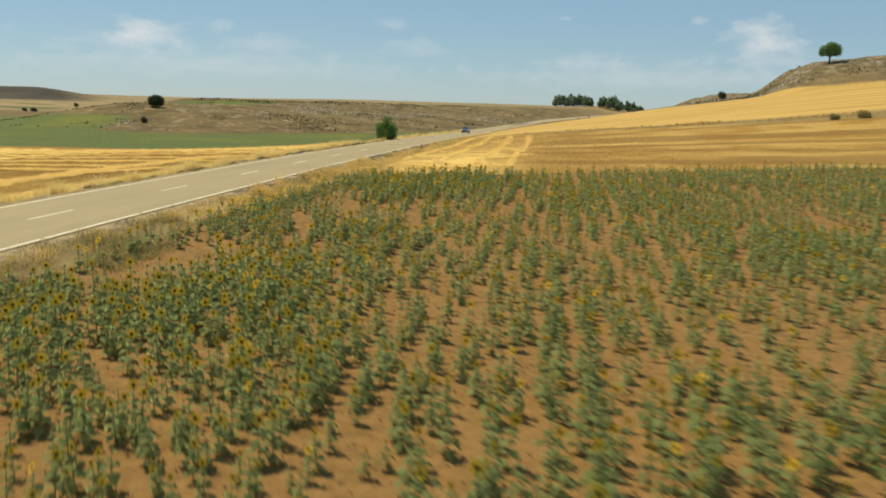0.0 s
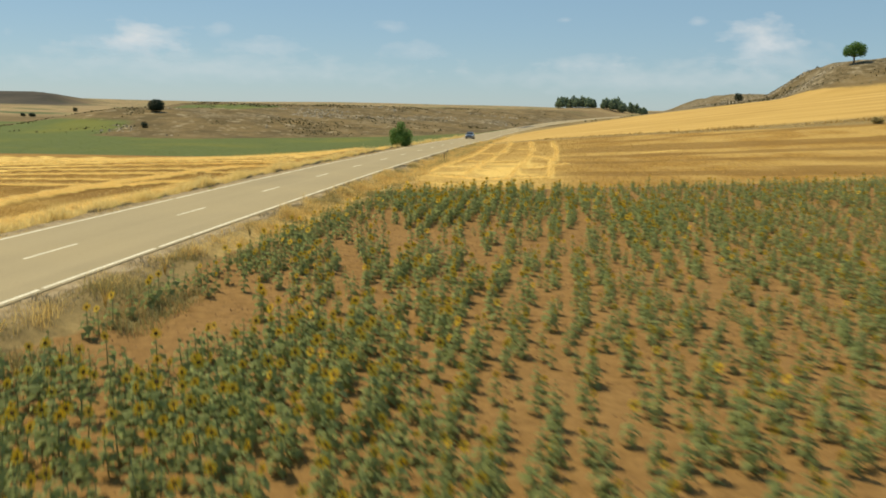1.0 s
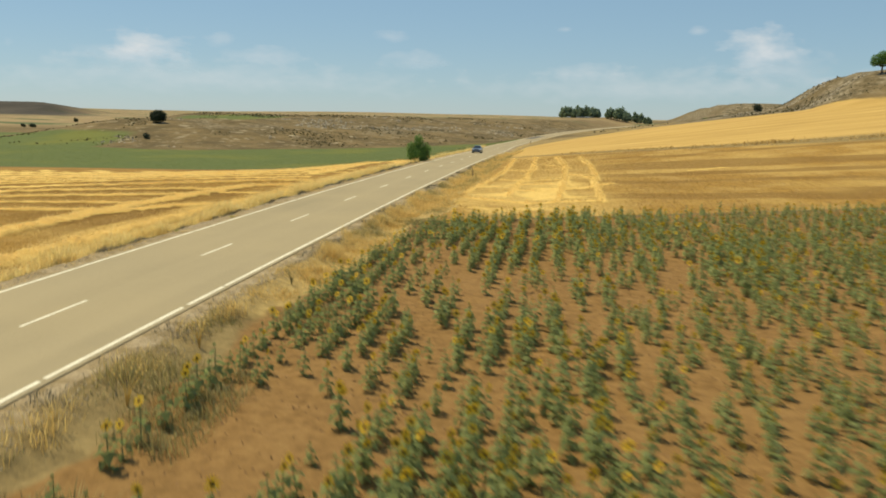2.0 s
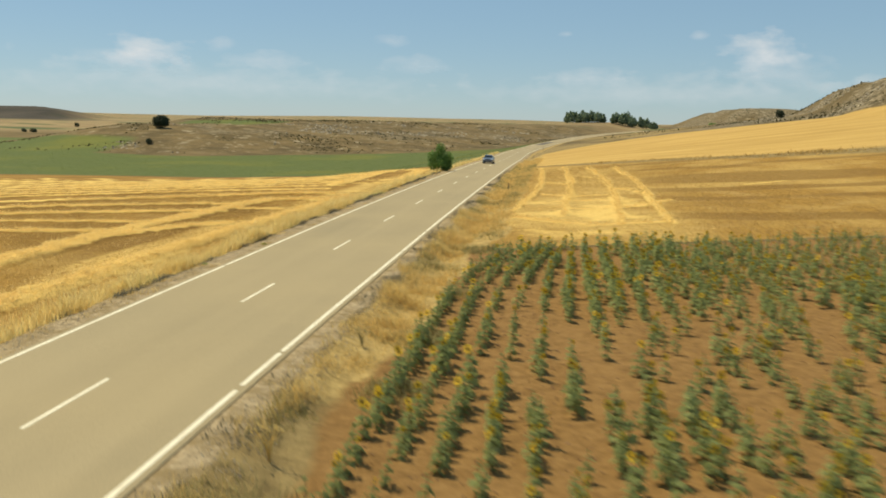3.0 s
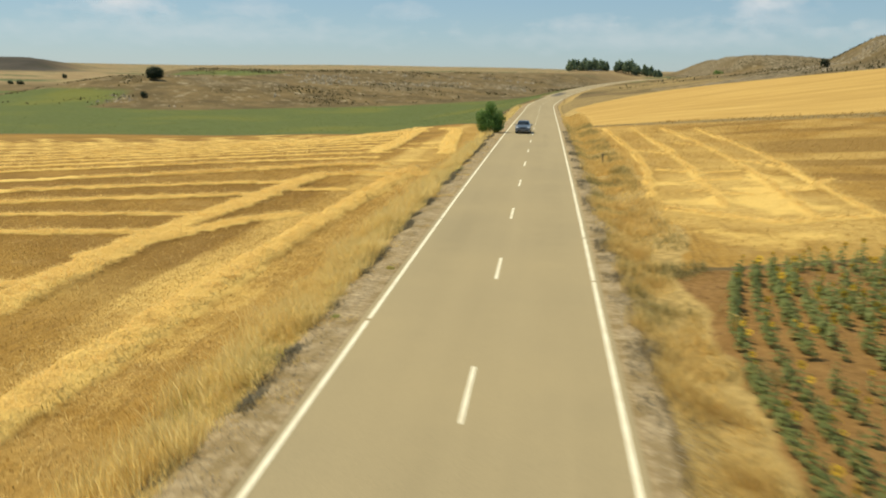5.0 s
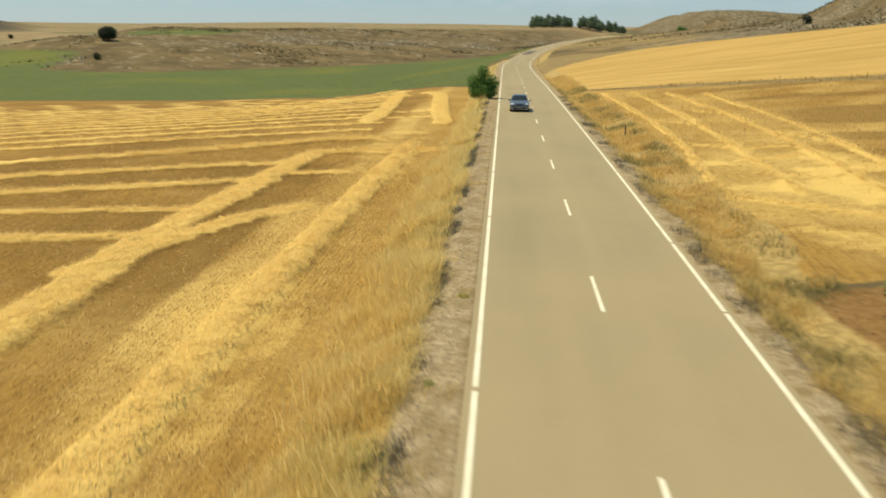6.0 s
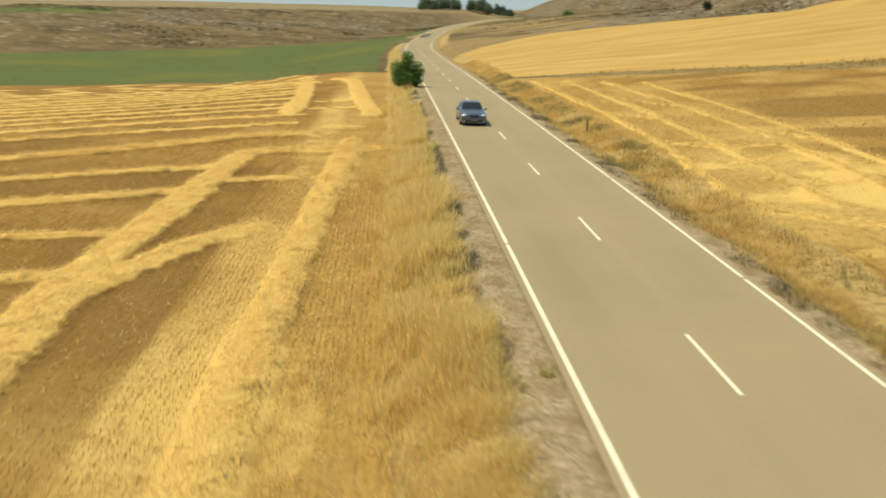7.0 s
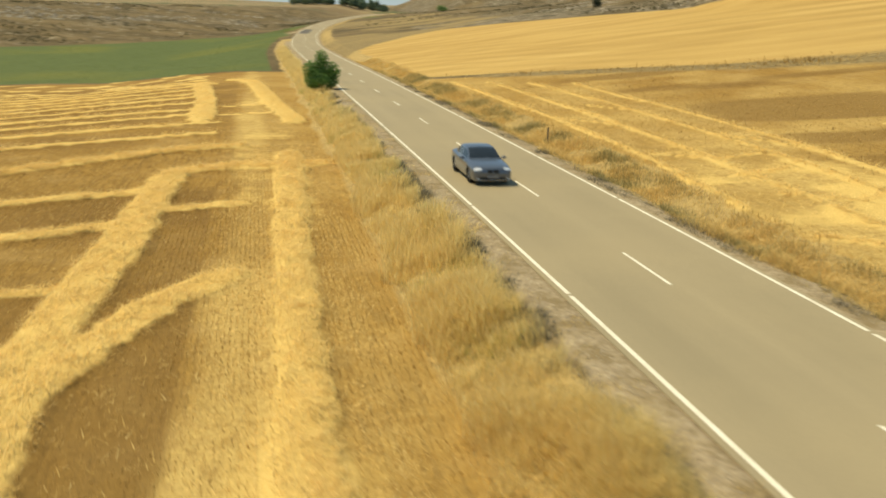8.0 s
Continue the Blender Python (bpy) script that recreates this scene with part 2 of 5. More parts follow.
def to_line(x, y, pts):
    """Distance to a polyline in plan."""
    best = np.full(np.shape(x), 1e9)
    for (ax, ay), (bx, by) in zip(pts[:-1], pts[1:]):
        dx, dy = bx - ax, by - ay
        t = np.clip(((x - ax) * dx + (y - ay) * dy) / (dx * dx + dy * dy), 0, 1)
        best = np.minimum(best, np.hypot(x - ax - t * dx, y - ay - t * dy))
    return best


# straw rows of the harvested field beside the road: line, half width, height
LONG_SWATHS = [
    ([(-11.0, 40), (-10.75, 68), (-10.6, 74), (-10.35, 85), (-9.75, 103), (-9.6, 107)], 0.72, 0.34),
    ([(-16.6, 50), (-17.3, 74), (-16.5, 88), (-16.1, 100)], 0.95, 0.28),
    ([(-15.9, 126.5), (-16.4, 145), (-18.4, 172)], 1.1, 0.3),
    ([(-8.5, 124), (-9.8, 138), (-11.6, 165), (-12.6, 171), (-14.5, 174)], 0.95, 0.3),
    ([(-16.8, 168), (-19.0, 172), (-30, 176)], 0.9, 0.25),
]
CROSS_SWATHS = [
    ([(-12.7, 81.6), (-14.6, 78.7), (-16.2, 75.0), (-18.0, 69.0)], 0.8, 0.22),
    ([(-5.8, 104.2), (-12.4, 103.6), (-15.9, 102.0)], 0.9, 0.20),
    ([(-12.8, 111.2), (-17, 109.6), (-25, 102.5), (-43, 93)], 0.8, 0.25),
    ([(-17.2, 96.2), (-22.7, 94), (-36, 88)], 0.6, 0.22),
    ([(-16.9, 89.4), (-21.1, 87.4), (-32, 83)], 0.6, 0.22),
    ([(-15.2, 92.2), (-12.6, 93.4)], 0.6, 0.14),
    ([(-15.0, 130), (-10.4, 131.5)], 0.35, 0.14),
    ([(-15.4, 137), (-11.0, 139)], 0.35, 0.14),
    ([(-17.6, 74.8), (-25.3, 73.6), (-40, 69)], 0.6, 0.22),
    ([(-17.0, 80.8), (-26, 79.5), (-40, 76)], 0.5, 0.16),
    ([(-17.5, 64.0), (-26, 61.5), (-40, 58)], 0.6, 0.2),
]
FAR_SWATHS = [([(-14.5 - 0.35 * k, 118 + 6.0 * k + (k % 3) * 0.8), (-32 - 1.2 * k, 110 + 6.2 * k), (-90, 82 + 6.6 * k)], 0.52 + 0.14 * (k % 2), 0.22) for k in range(18)]
FAR_SWATHS += [([(-33, 84 - 7 * k), (-90, 55 - 7 * k)], 0.75, 0.22) for k in range(3)]
SWATHS = LONG_SWATHS + CROSS_SWATHS + FAR_SWATHS

# straw rows of the field across the road
RIGHT_SWATHS = [
    ([(8.6, 144), (9.0, 112), (8.6, 96), (7.5, 84)], 0.30, 0.12),
    ([(11.5, 140), (12.0, 112), (11.6, 98), (10.9, 80)], 0.30, 0.12),
    ([(14.5, 136), (15.4, 112), (15.1, 92), (14.5, 77)], 0.30, 0.12),
    ([(17.4, 132), (18.1, 108), (17.7, 90), (17.4, 76.5)], 0.30, 0.12),
    ([(17.0, 77.4), (12.5, 75.6), (8, 79.5)], 0.5, 0.08),
    ([(14.0, 91), (10.5, 90)], 0.35, 0.06),
    ([(13.2, 118), (15.0, 114), (15.6, 110)], 0.25, 0.07),
    ([(9.4, 112), (11.4, 108), (11.8, 104)], 0.25, 0.07),
    ([(15.2, 102), (17.0, 98), (17.8, 94)], 0.25, 0.07),
    ([(9.2, 97), (11.6, 94), (14.6, 95)], 0.25, 0.07),
    ([(10.4, 86), (13.0, 84), (16.4, 86), (19, 90)], 0.3, 0.07),
    ([(26.4, 100.6), (30.5, 103.0)], 0.25, 0.06),
]


def verge_edge(y):
    """Where the dry grass beside the road gives way to tilled soil."""
    return 4.75 + 1.25 * smooth((y - 39) / 8) + 0.32 * value_noise(0 * y, y, 2.3) + 0.22 * value_noise(0 * y + 9, y, 0.9)


def field_edge(x):
    """Where the sunflowers end."""
    return 65.5 + 0.34 * (x - 7) - 0.0022 * (x - 7) ** 2


def strip_line(x):
    """The grassy bank between the two stubble fields."""
    return np.interp(x, [6, 20, 34, 48, 90], [150, 139.5, 130.5, 127, 125])


def upland_end(x):
    """Where the upper stubble field ends against rough grass."""
    return np.interp(x, [5, 12, 21, 41, 62, 85], [218, 235, 247, 262, 280, 296])


def crop_edge(x):
    return np.interp(x, [-200, -114, -84, -50, -30, -13, -9], [190, 209, 218, 222, 214, 196, 192]) + 2 * value_noise(x, 0 * x, 40)


def hill_foot(x):
    return np.maximum(np.maximum(478 + 1.12 * x, 338), 338 + 0.25 * (-150 - x) + 2.6 * np.maximum(-232 - x, 0)) + 10 * fractal(x, 0 * x + 5, 60, 3)


def mesa_share(x, y):
    """A flat-topped hill far off in the valley."""
    return smooth((-x / np.maximum(y, 1) - 0.532) / 0.05) * smooth((y - 950) / 120) * (1 - smooth((y - 1500) / 200))


def ridge_share(x, y):
    """A low stony ridge beyond the bend."""
    return smooth((x - 134) / 46) * smooth((y - 740) / 90) * (1 - smooth((y - 1050) / 150))


RIGHT_A = eased([-400, 20, 50, 75, 95, 146, 200, 250, 330, 450, 700, 1000], [-2.0, -0.6, -0.5, -0.1, 0.05, -0.25, -0.9, -1.2, -1.4, -0.6, 1.5, 2.0], 20)
RIGHT_B = eased([-400, 20, 50, 72, 100, 137, 193, 250, 400, 600, 900], [0.0, -0.004, 0.006, 0.025, 0.06, 0.11, 0.165, 0.17, 0.12, 0.10, 0.04], 20)


def land(x, y):
    """Height of the ground without furrows and straw."""
    x, y = np.asarray(x, float), np.asarray(y, float)
    zc, s = road_z(y), x - road_x(y)
    # to the left: a bank down to the harvested field, a green flat, a stony hill
    d = np.maximum(-s - 7.5, 0)
    fall = np.interp(y, [90, 120, 205, 300], [0, 0.5, 3.4, 4.2]) * smooth(d / 32)
    left = zc - 1.32 - fall - 1.6 * smooth((d - 12) / 60)
    u = y - hill_foot(x)
    on = smooth((x + 262 + 0.12 * (y - 430)) / 60)
    low = np.minimum(left, -5.6 * smooth((y - 190) / 60) - 1.4 * smooth(d / 40))
    low = np.where(y > 190, low, left)
    crag = smooth(u / 60) * (1 - smooth((u - 420) / 300))
    hill = 5.6 * smooth(u / 115) + 5.8 * smooth((u - 85) / 130) + crag * (0.9 * fractal(x, y, 45, 5) + 0.5 * np.abs(fractal(x + 90, y, 16, 3)))
    flat = np.minimum(low + hill * on, 6.0 + 1.5 * smooth((x + 150) / 50) + 3.0 * np.exp(-(((x + 94) / 66) ** 2 + ((y - 570) / 70) ** 2)) + 0.5 * fractal(x, y, 120, 3))
    # the rounded brow on which the oak stands
    flat = flat + 5.1 * np.exp(-(((x + 176) / 62) ** 2 + ((y - 432) / 48) ** 2)) * (1 + 0.15 * fractal(x, y, 30, 3))
    near_road = smooth(d / 45)
    left = np.where(y > 190, left * (1 - near_road) + flat * near_road, left)
    # to the right: the field climbs to a rocky knoll
    a, b = np.interp(y, TABLE_Y, RIGHT_A), np.interp(y, TABLE_Y, RIGHT_B)
    r = np.maximum(s - 7, 0)
    right = a + b * r
    right = right - 1.4 * np.logaddexp(0, (right - 12.0) / 1.4)
    knoll = smooth((x - 0.16 * (y - 203) - 62.5) / 16) * smooth((y - 182) / 26) * (1 - smooth((y - 300) / 90))
    right = right + knoll * (6.3 + 0.7 * fractal(x, y, 14, 4))
    rough = smooth((y - 235) / 40)
    right = right + rough * smooth((s - 12) / 20) * 0.7 * fractal(x, y, 50, 4)
    z = np.where(s < 0, left, right)
    # verges between road and fields
    t = np.abs(s)
    shoulder = zc - 0.035 - 0.36 * smooth((t - 4.2) / 1.4)
    k = smooth((t - 5.0) / 2.6)
    z = shoulder * (1 - k) + z * k
    z = np.where(t < 3.42, zc - 0.12, z)
    # far country
    far = np.hypot(x, y)
    rise = smooth((far - 700) / 500)
    country = 5.2 + 1.3 * fractal(x, y, 700, 3) + 12 * smooth((far - 2200) / 1800) * (0.6 + 0.6 * fractal(x, y, 900, 2))
    country = country - 5.0 * smooth((-x - 230) / 200) * (1 - smooth((far - 2200) / 900))
    z = z * (1 - rise) + country * rise
    ridge = ridge_share(x, y)
    z = z + ridge * np.maximum(21.5 + 2.0 * fractal(x, y, 70, 4) - z, 0)
    z = z + 3.2 * np.exp(-(((x - 58) / 52) ** 4 + ((y - 800) / 60) ** 4))
    mesa = mesa_share(x, y)
    z = z + mesa * np.maximum(15.5 + 1.5 * fractal(x, y, 90, 4) - z, 0)
    return z


def swath_cover(x, y, rows):
    """How much straw lies at a place (0..1), and how high."""
    cover, high = np.zeros(np.shape(x)), np.zeros(np.shape(x))
    for line, half, tall in rows:
        wobble = half * (1 + 0.08 * value_noise(x, y, 2.6) + 0.14 * value_noise(x, y, 0.9) + 0.14 * value_noise(x, y, 0.45))
        d = to_line(x, y, line) / wobble
        cover = np.maximum(cover, 1 - smooth((d - 0.55) / 0.75))
        high = np.maximum(high, 0.95 * tall * np.sqrt(np.clip(1 - (d / 1.12) ** 4, 0, 1)))
    return cover, high


def in_left_field(x, y):
    s = x - road_x(y)
    return smooth((-s - 7.0) / 0.9) * smooth((crop_edge(x) - y) / 2.5) * smooth((y + 60) / 20)


def in_sunflowers(x, y):
    return smooth((x - verge_edge(y) + 0.4) / 0.9) * smooth((field_edge(x) + 1.0 - y) / 1.6) * smooth((y + 40) / 10) * smooth((150 - x) / 10)


def relief(x, y):
    """Furrows, straw and tussocks on top of the land."""
    left, sun_f = in_left_field(x, y), in_sunflowers(x, y)
    near = 1 - smooth((y - 180) / 40)
    _, high = swath_cover(x, y, SWATHS)
    z = high * left * (0.85 + 0.25 * value_noise(x, y, 0.8) + 0.30 * value_noise(x, y, 0.42))
    _, high = swath_cover(x, y, RIGHT_SWATHS)
    z = z + high * (x > 6.5)
    z = z + near * sun_f * (0.05 * value_noise(x, y, 0.5) + 0.05 * value_noise(x, y, 1.7))
    t = np.abs(x - road_x(y))
    verge = smooth((t - 3.9) / 0.8) * (1 - smooth((t - 7.5) / 1.5))
    z = z + near * verge * (0.07 * value_noise(x, y, 0.7) + 0.06 * value_noise(x, y, 2.1))
    return z


def top(x, y):
    return land(x, y) + relief(x, y)


def spread(*runs):
    """Grid lines in (from, to, step) runs."""
    return np.concatenate([np.arange(a, b, s) for a, b, s in runs])


def growing(start, end, step, ratio):
    out, v = [], start
    while v < end:
        out.append(v)
        v, step = v + step, step * ratio
    return np.array(out + [end])


def part(name, bm, material, parent=None, label="", smooth_faces=False):
    me = bpy.data.meshes.new(name)
    bm.to_mesh(me)
    bm.free()
    for mt in material if isinstance(material, (list, tuple)) else [material]:
        me.materials.append(mt)
    if smooth_faces:
        me.polygons.foreach_set("use_smooth", [True] * len(me.polygons))
    ob = new(name, me)
    ob.parent = parent
    return tagged(ob, label)


def raw_mesh(name, verts, faces, materials, which=None, smooth_faces=False):
    """A mesh object from arrays; all faces have the same number of corners."""
    me = bpy.data.meshes.new(name)
    verts, faces = np.asarray(verts, np.float32), np.asarray(faces, np.int32)
    n, k = faces.shape
    me.vertices.add(len(verts))
    me.vertices.foreach_set("co", verts.ravel())
    me.loops.add(n * k)
    me.loops.foreach_set("vertex_index", faces.ravel())
    me.polygons.add(n)
    me.polygons.foreach_set("loop_start", np.arange(0, n * k, k, dtype=np.int32))
    if which is not None:
        me.polygons.foreach_set("material_index", np.asarray(which, np.int32))
    me.polygons.foreach_set("use_smooth", np.full(n, smooth_faces))
    for mt in materials:
        me.materials.append(mt)
    me.update(calc_edges=True)
    return new(name, me)


def build_ground():
    xs = np.concatenate([-growing(300, 4600, 12, 1.12)[::-1], spread((-297, -48, 3.0)), spread((-48, -19, 0.6)), spread((-19, -3.9, 0.28)), np.array([-3.65, -3.44, -3.38, 3.38, 3.44, 3.65]), spread((3.9, 9, 0.28)), spread((9, 30, 0.45)), spread((30, 60, 1.0)), spread((60, 160, 2.2)), growing(160, 4600, 5, 1.12)])
    ys = np.concatenate([-growing(40, 1500, 15, 1.25)[::-1], spread((-38, 10, 2.0)), spread((10, 112, 0.4)), spread((112, 180, 0.8)), spread((180, 520, 2.5)), growing(520, 4700, 5, 1.07)])
    gx, gy = np.meshgrid(xs, ys)
    x, y = gx.ravel(), gy.ravel()
    z = top(x, y)
    w, h = len(xs), len(ys)
    i = (np.arange(h - 1)[:, None] * w + np.arange(w - 1)[None, :]).ravel()
    ob = raw_mesh("ground", np.stack([x, y, z], 1), np.stack([i, i + 1, i + w + 1, i + w], 1), [GROUND], smooth_faces=True)
    s = x - road_x(y)
    t = np.abs(s)
    zones = {}
    sunf = in_sunflowers(x, y)
    left = in_left_field(x, y)
    cover, _ = swath_cover(x, y, SWATHS)
    cover_r, _ = swath_cover(x, y, RIGHT_SWATHS)
    scatter = np.clip(0.45 * fractal(x, y, 5.0, 3) + 0.42, 0, 0.8)
    right_low = smooth((s - 6.0) / 0.9) * smooth((y - field_edge(x)) / 1.5) * (1 - smooth((y - strip_line(x)) / 3))
    zones["stubble"] = np.maximum(np.maximum(left, smooth((-s - 6.3) / 0.7) * smooth((crop_edge(x) - y) / 2.5) * smooth((y + 60) / 20)), right_low)
    patch = np.exp(-(((x - 12) / 6.5) ** 2 + ((y - 84) / 16) ** 2))
    zones["straw"] = np.clip(np.maximum(cover * left + scatter * left * (0.3 + 0.7 * smooth((y - 48) / 14)) * (1 - smooth((y - 120) / 60)) * smooth((13.3 + x + 0.5 * value_noise(x, y, 4)) / 0.8) * (1 - 0.75 * smooth((x + 8.9) / 0.6)) * smooth((-7.4 - x) / 1) * 0.75, right_low * np.maximum(cover_r, np.clip(0.48 + 0.55 * fractal(x, y, 2.4, 4), 0, 1) * patch)), 0, 1)
    zones["upland"] = (s > 7) * smooth((y - strip_line(x)) / 3 - 1.0) * np.maximum(1 - smooth((y - upland_end(x)) / 5), 0.95 * smooth((y - upland_end(x) - 16) / 6) * (1 - smooth((y - upland_end(x) - 44) / 14)) * smooth((s - 22) / 8)) * (1 - smooth((x - 58 - 0.6 * (205 - y)) / 8) * smooth((y - 182) / 14))
    strip = (s > 7.5) * np.exp(-(((y - 2.2 - strip_line(x)) / (2.6 + 2.4 * smooth((x - 28) / 30))) ** 2)) * smooth((s - 9) / 6)
    zones["green"] = (s < -9) * smooth((y - crop_edge(x)) / 3) * (1 - smooth((y - hill_foot(x)) / 8)) * (1 - smooth((y - 470) / 40)) + (s > 6) * smooth((y - 520) / 60) * (1 - smooth((y - 900) / 60)) * (1 - smooth((x - 52) / 16)) * 0.9
    # a sown patch high on the hill, and young growth past the crop
    zones["green"] = np.maximum(zones["green"], 0.8 * np.exp(-(((x + 178) / 36) ** 4 + ((y - 530) / 34) ** 4)) + 0.75 * smooth((-x - 150) / 30) * np.exp(-(((y - 372 + 0.25 * (x + 190)) / 34) ** 4)))
    zones["soil"] = sunf
    band = (0.45 + 0.55 * smooth((y - 58) / 8)) * smooth((13.4 + x + 0.7 * value_noise(x, y, 6)) / 0.9) * (0.35 + 0.65 * smooth((-10.6 - x) / 0.8)) * smooth((-6.8 - x) / 0.8) * (0.3 + 0.7 * smooth((y - 48) / 14))
    dark = np.clip(0.55 + 1.1 * fractal(x, y, 6.0, 3), 0, 1)
    zones["chaff"] = np.clip(np.where(s < 0, (0.08 + 0.85 * band + 0.6 * smooth((70 - y) / 6) * smooth((y - 60) / 4) * smooth((18 + x) / 1.5) * smooth((-11 - x) / 1.0)) * (0.4 + 0.6 * dark), np.maximum(0.42 * patch, 0.38 * np.exp(-(((x - 13) / 9) ** 2 + ((y - 104) / 32) ** 2))) + 0.48 * dark), 0, 1) * (1 - smooth((y - 175) / 40))
    zones["bands"] = smooth(0.5 + 0.9 * np.sin((y - strip_line(x)) / 1.15 + 2.5 * fractal(x, y, 30, 2)) * value_noise(x, y, 28) + 0.25 * fractal(x, y, 9, 2) - 0.25)
    in_verge = smooth((t - np.where(s < 0, 4.4, 3.9)) / 0.8) * (1 - smooth((t - np.where(s < 0, 6.9, verge_edge(y) + 1.3 * smooth((y - 60) / 12)) - 0.5 * value_noise(x, y, 4)) / 0.8))
    zones["stripes"] = (s > 7) * smooth((s - 14) / 7) * (1 - smooth((y - strip_line(x)) / 2)) * smooth(0.35 + 1.5 * value_noise(x * 0.17 + 9, y, 3.6) + 0.6 * value_noise(x * 0.3, y, 1.5) + 0.2 * np.sin((y - 0.6 * strip_line(x)) / 1.5 + 2.0 * fractal(x, y, 40, 2)) + 0.4 * fractal(x, y, 12, 2)) + (s < -13.4) * np.clip(0.50 + 1.1 * fractal(x, y, 7.0, 3), 0, 1.0)
    rough = (s > 5) * (1 - smooth((s - 38) / 25)) * smooth((y - upland_end(x) + 3) / 8) * (1 - smooth((y - 440) / 60)) * np.clip(0.6 + 0.5 * fractal(x, y, 18, 3), 0, 1)
    zones["verge"] = np.clip(np.maximum(np.maximum(in_verge, rough), 0.6 * strip) * (1 - smooth((y - 700) / 100)), 0, 1)
    zones["gravel"] = smooth((t - 3.2) / 0.1) * (1 - smooth((t - np.where(s < 0, 4.6, 3.95) - 0.35 * value_noise(x, y, 3) - 0.2 * value_noise(x, y, 0.9)) / 0.7)) * (1 - smooth((y - 500) / 100))
    zones["mesa"] = smooth((-x / np.maximum(y, 1) - 0.512) / 0.03) * smooth((y - 900) / 60) * (1 - smooth((y - 1700) / 150))
    # drab rough grass: beside the bend, on the bank between the fields, at the tilled soil's edge
    low_verge = (s > 3.9) * (1 - smooth((s - verge_edge(y) - 0.6) / 0.6)) * (1 - smooth((y - 37) / 8)) * smooth((s - 3.9) / 0.5)
    zones["rough"] = np.clip(np.maximum(np.maximum(rough, 1.0 * strip), 1.1 * low_verge), 0, 1)
    knoll_face = (s > 30) * smooth((x - 58 - 0.6 * (205 - y)) / 8) * smooth((y - 186) / 8) * (1 - smooth((y - 300) / 60))
    ledge = (s < -12) * smooth((x + 190) / 40) * np.exp(-(((y - hill_foot(x) - 92) / 34) ** 2))
    zones["crag"] = np.clip(np.maximum(np.maximum(knoll_face, 0.75 * ledge), 0.8 * smooth((x - 100) / 40) * smooth((y - 560) / 80) * (1 - smooth((y - 1000) / 100))) * np.clip(0.75 + 0.6 * fractal(x, y, 20, 3), 0, 1), 0, 1)
    zones["stony"] = np.clip(smooth((y - 185) / 20) * (s > 30) + smooth((y - hill_foot(x)) / 30) * (s < 0), 0, 1)
    zones["distance"] = smooth((np.hypot(x, y) - 640) / 160) * (1 - mesa_share(x, y)) * (1 - smooth((x - 88) / 30) * (1 - smooth((y - 1050) / 120)))
    for name, v in zones.items():
        ob.data.attributes.new(name, "FLOAT", "POINT").data.foreach_set("value", np.asarray(v, np.float32))
    tagged(ob, "golden stubble, green crop, red soil and dry stony hills", "ground", kind="structure")


def ribbon(a, b, left, right, lift, step=2.5, skirt=0.0):
    """A strip along the road from y=a to b, between two offsets from its middle."""
    n = max(2, int(math.ceil((b - a) / step)) + 1)
    ys = np.linspace(a, b, n)
    xc, zc = road_x(ys), road_z(ys)
    turn = np.gradient(xc, ys) if n > 2 else np.full(n, float((xc[-1] - xc[0]) / (b - a)))
    bm = bmesh.new()
    cols = []
    for y, x, z, g in zip(ys, xc, zc, turn):
        nx, ny = 1 / math.hypot(1, g), -g / math.hypot(1, g)
        ring = [(left, lift), (right, lift)]
        if skirt:
            ring = [(left - 0.03, lift - skirt), (left, lift), (0.5 * (left + right), lift), (right, lift), (right + 0.03, lift - skirt)]
        cols.append([bm.verts.new((x + o * nx, y + o * ny, z + dz)) for o, dz in ring])
    for p, q in zip(cols[:-1], cols[1:]):
        for i in range(len(p) - 1):
            bm.faces.new((p[i], p[i + 1], q[i + 1], q[i]))
    return bm


def build_road():
    road = part("road", ribbon(-120, 950, -3.47, 3.47, 0.0, skirt=0.2), ASPHALT)
    tagged(road, "narrow sun-bleached asphalt country road", "road", kind="structure")
    r = random.Random(4)
    for side in (-1, 1):
        gaps = [33.2, 40.9, 44.0, 70.6, 98.0] if side > 0 else [57.0, 86.0, 108.5, 111.0]
        y = -110.0
        while y < 760:
            nxt = min([g for g in gaps if g > y + 0.5] + [y + r.uniform(14, 30)])
            wide = 0.065
            part("edge_line", ribbon(y + 0.12, nxt - r.choice((0.05, 0.1, 0.25)), side * 3.25 - wide, side * 3.25 + wide, 0.006, 2.5), PAINT, road)
            y = nxt
    for k in range(-8, 56):
        a = 12.5 * k
        part("centre_dash", ribbon(a, a + 3.48, -0.055, 0.055, 0.006, 1.75), PAINT, road)
    part("tar_patch", ribbon(352, 392, -3.0, 0.2, 0.008, 4), TAR, road, "dark tar repair patch")


build_ground()
build_road()


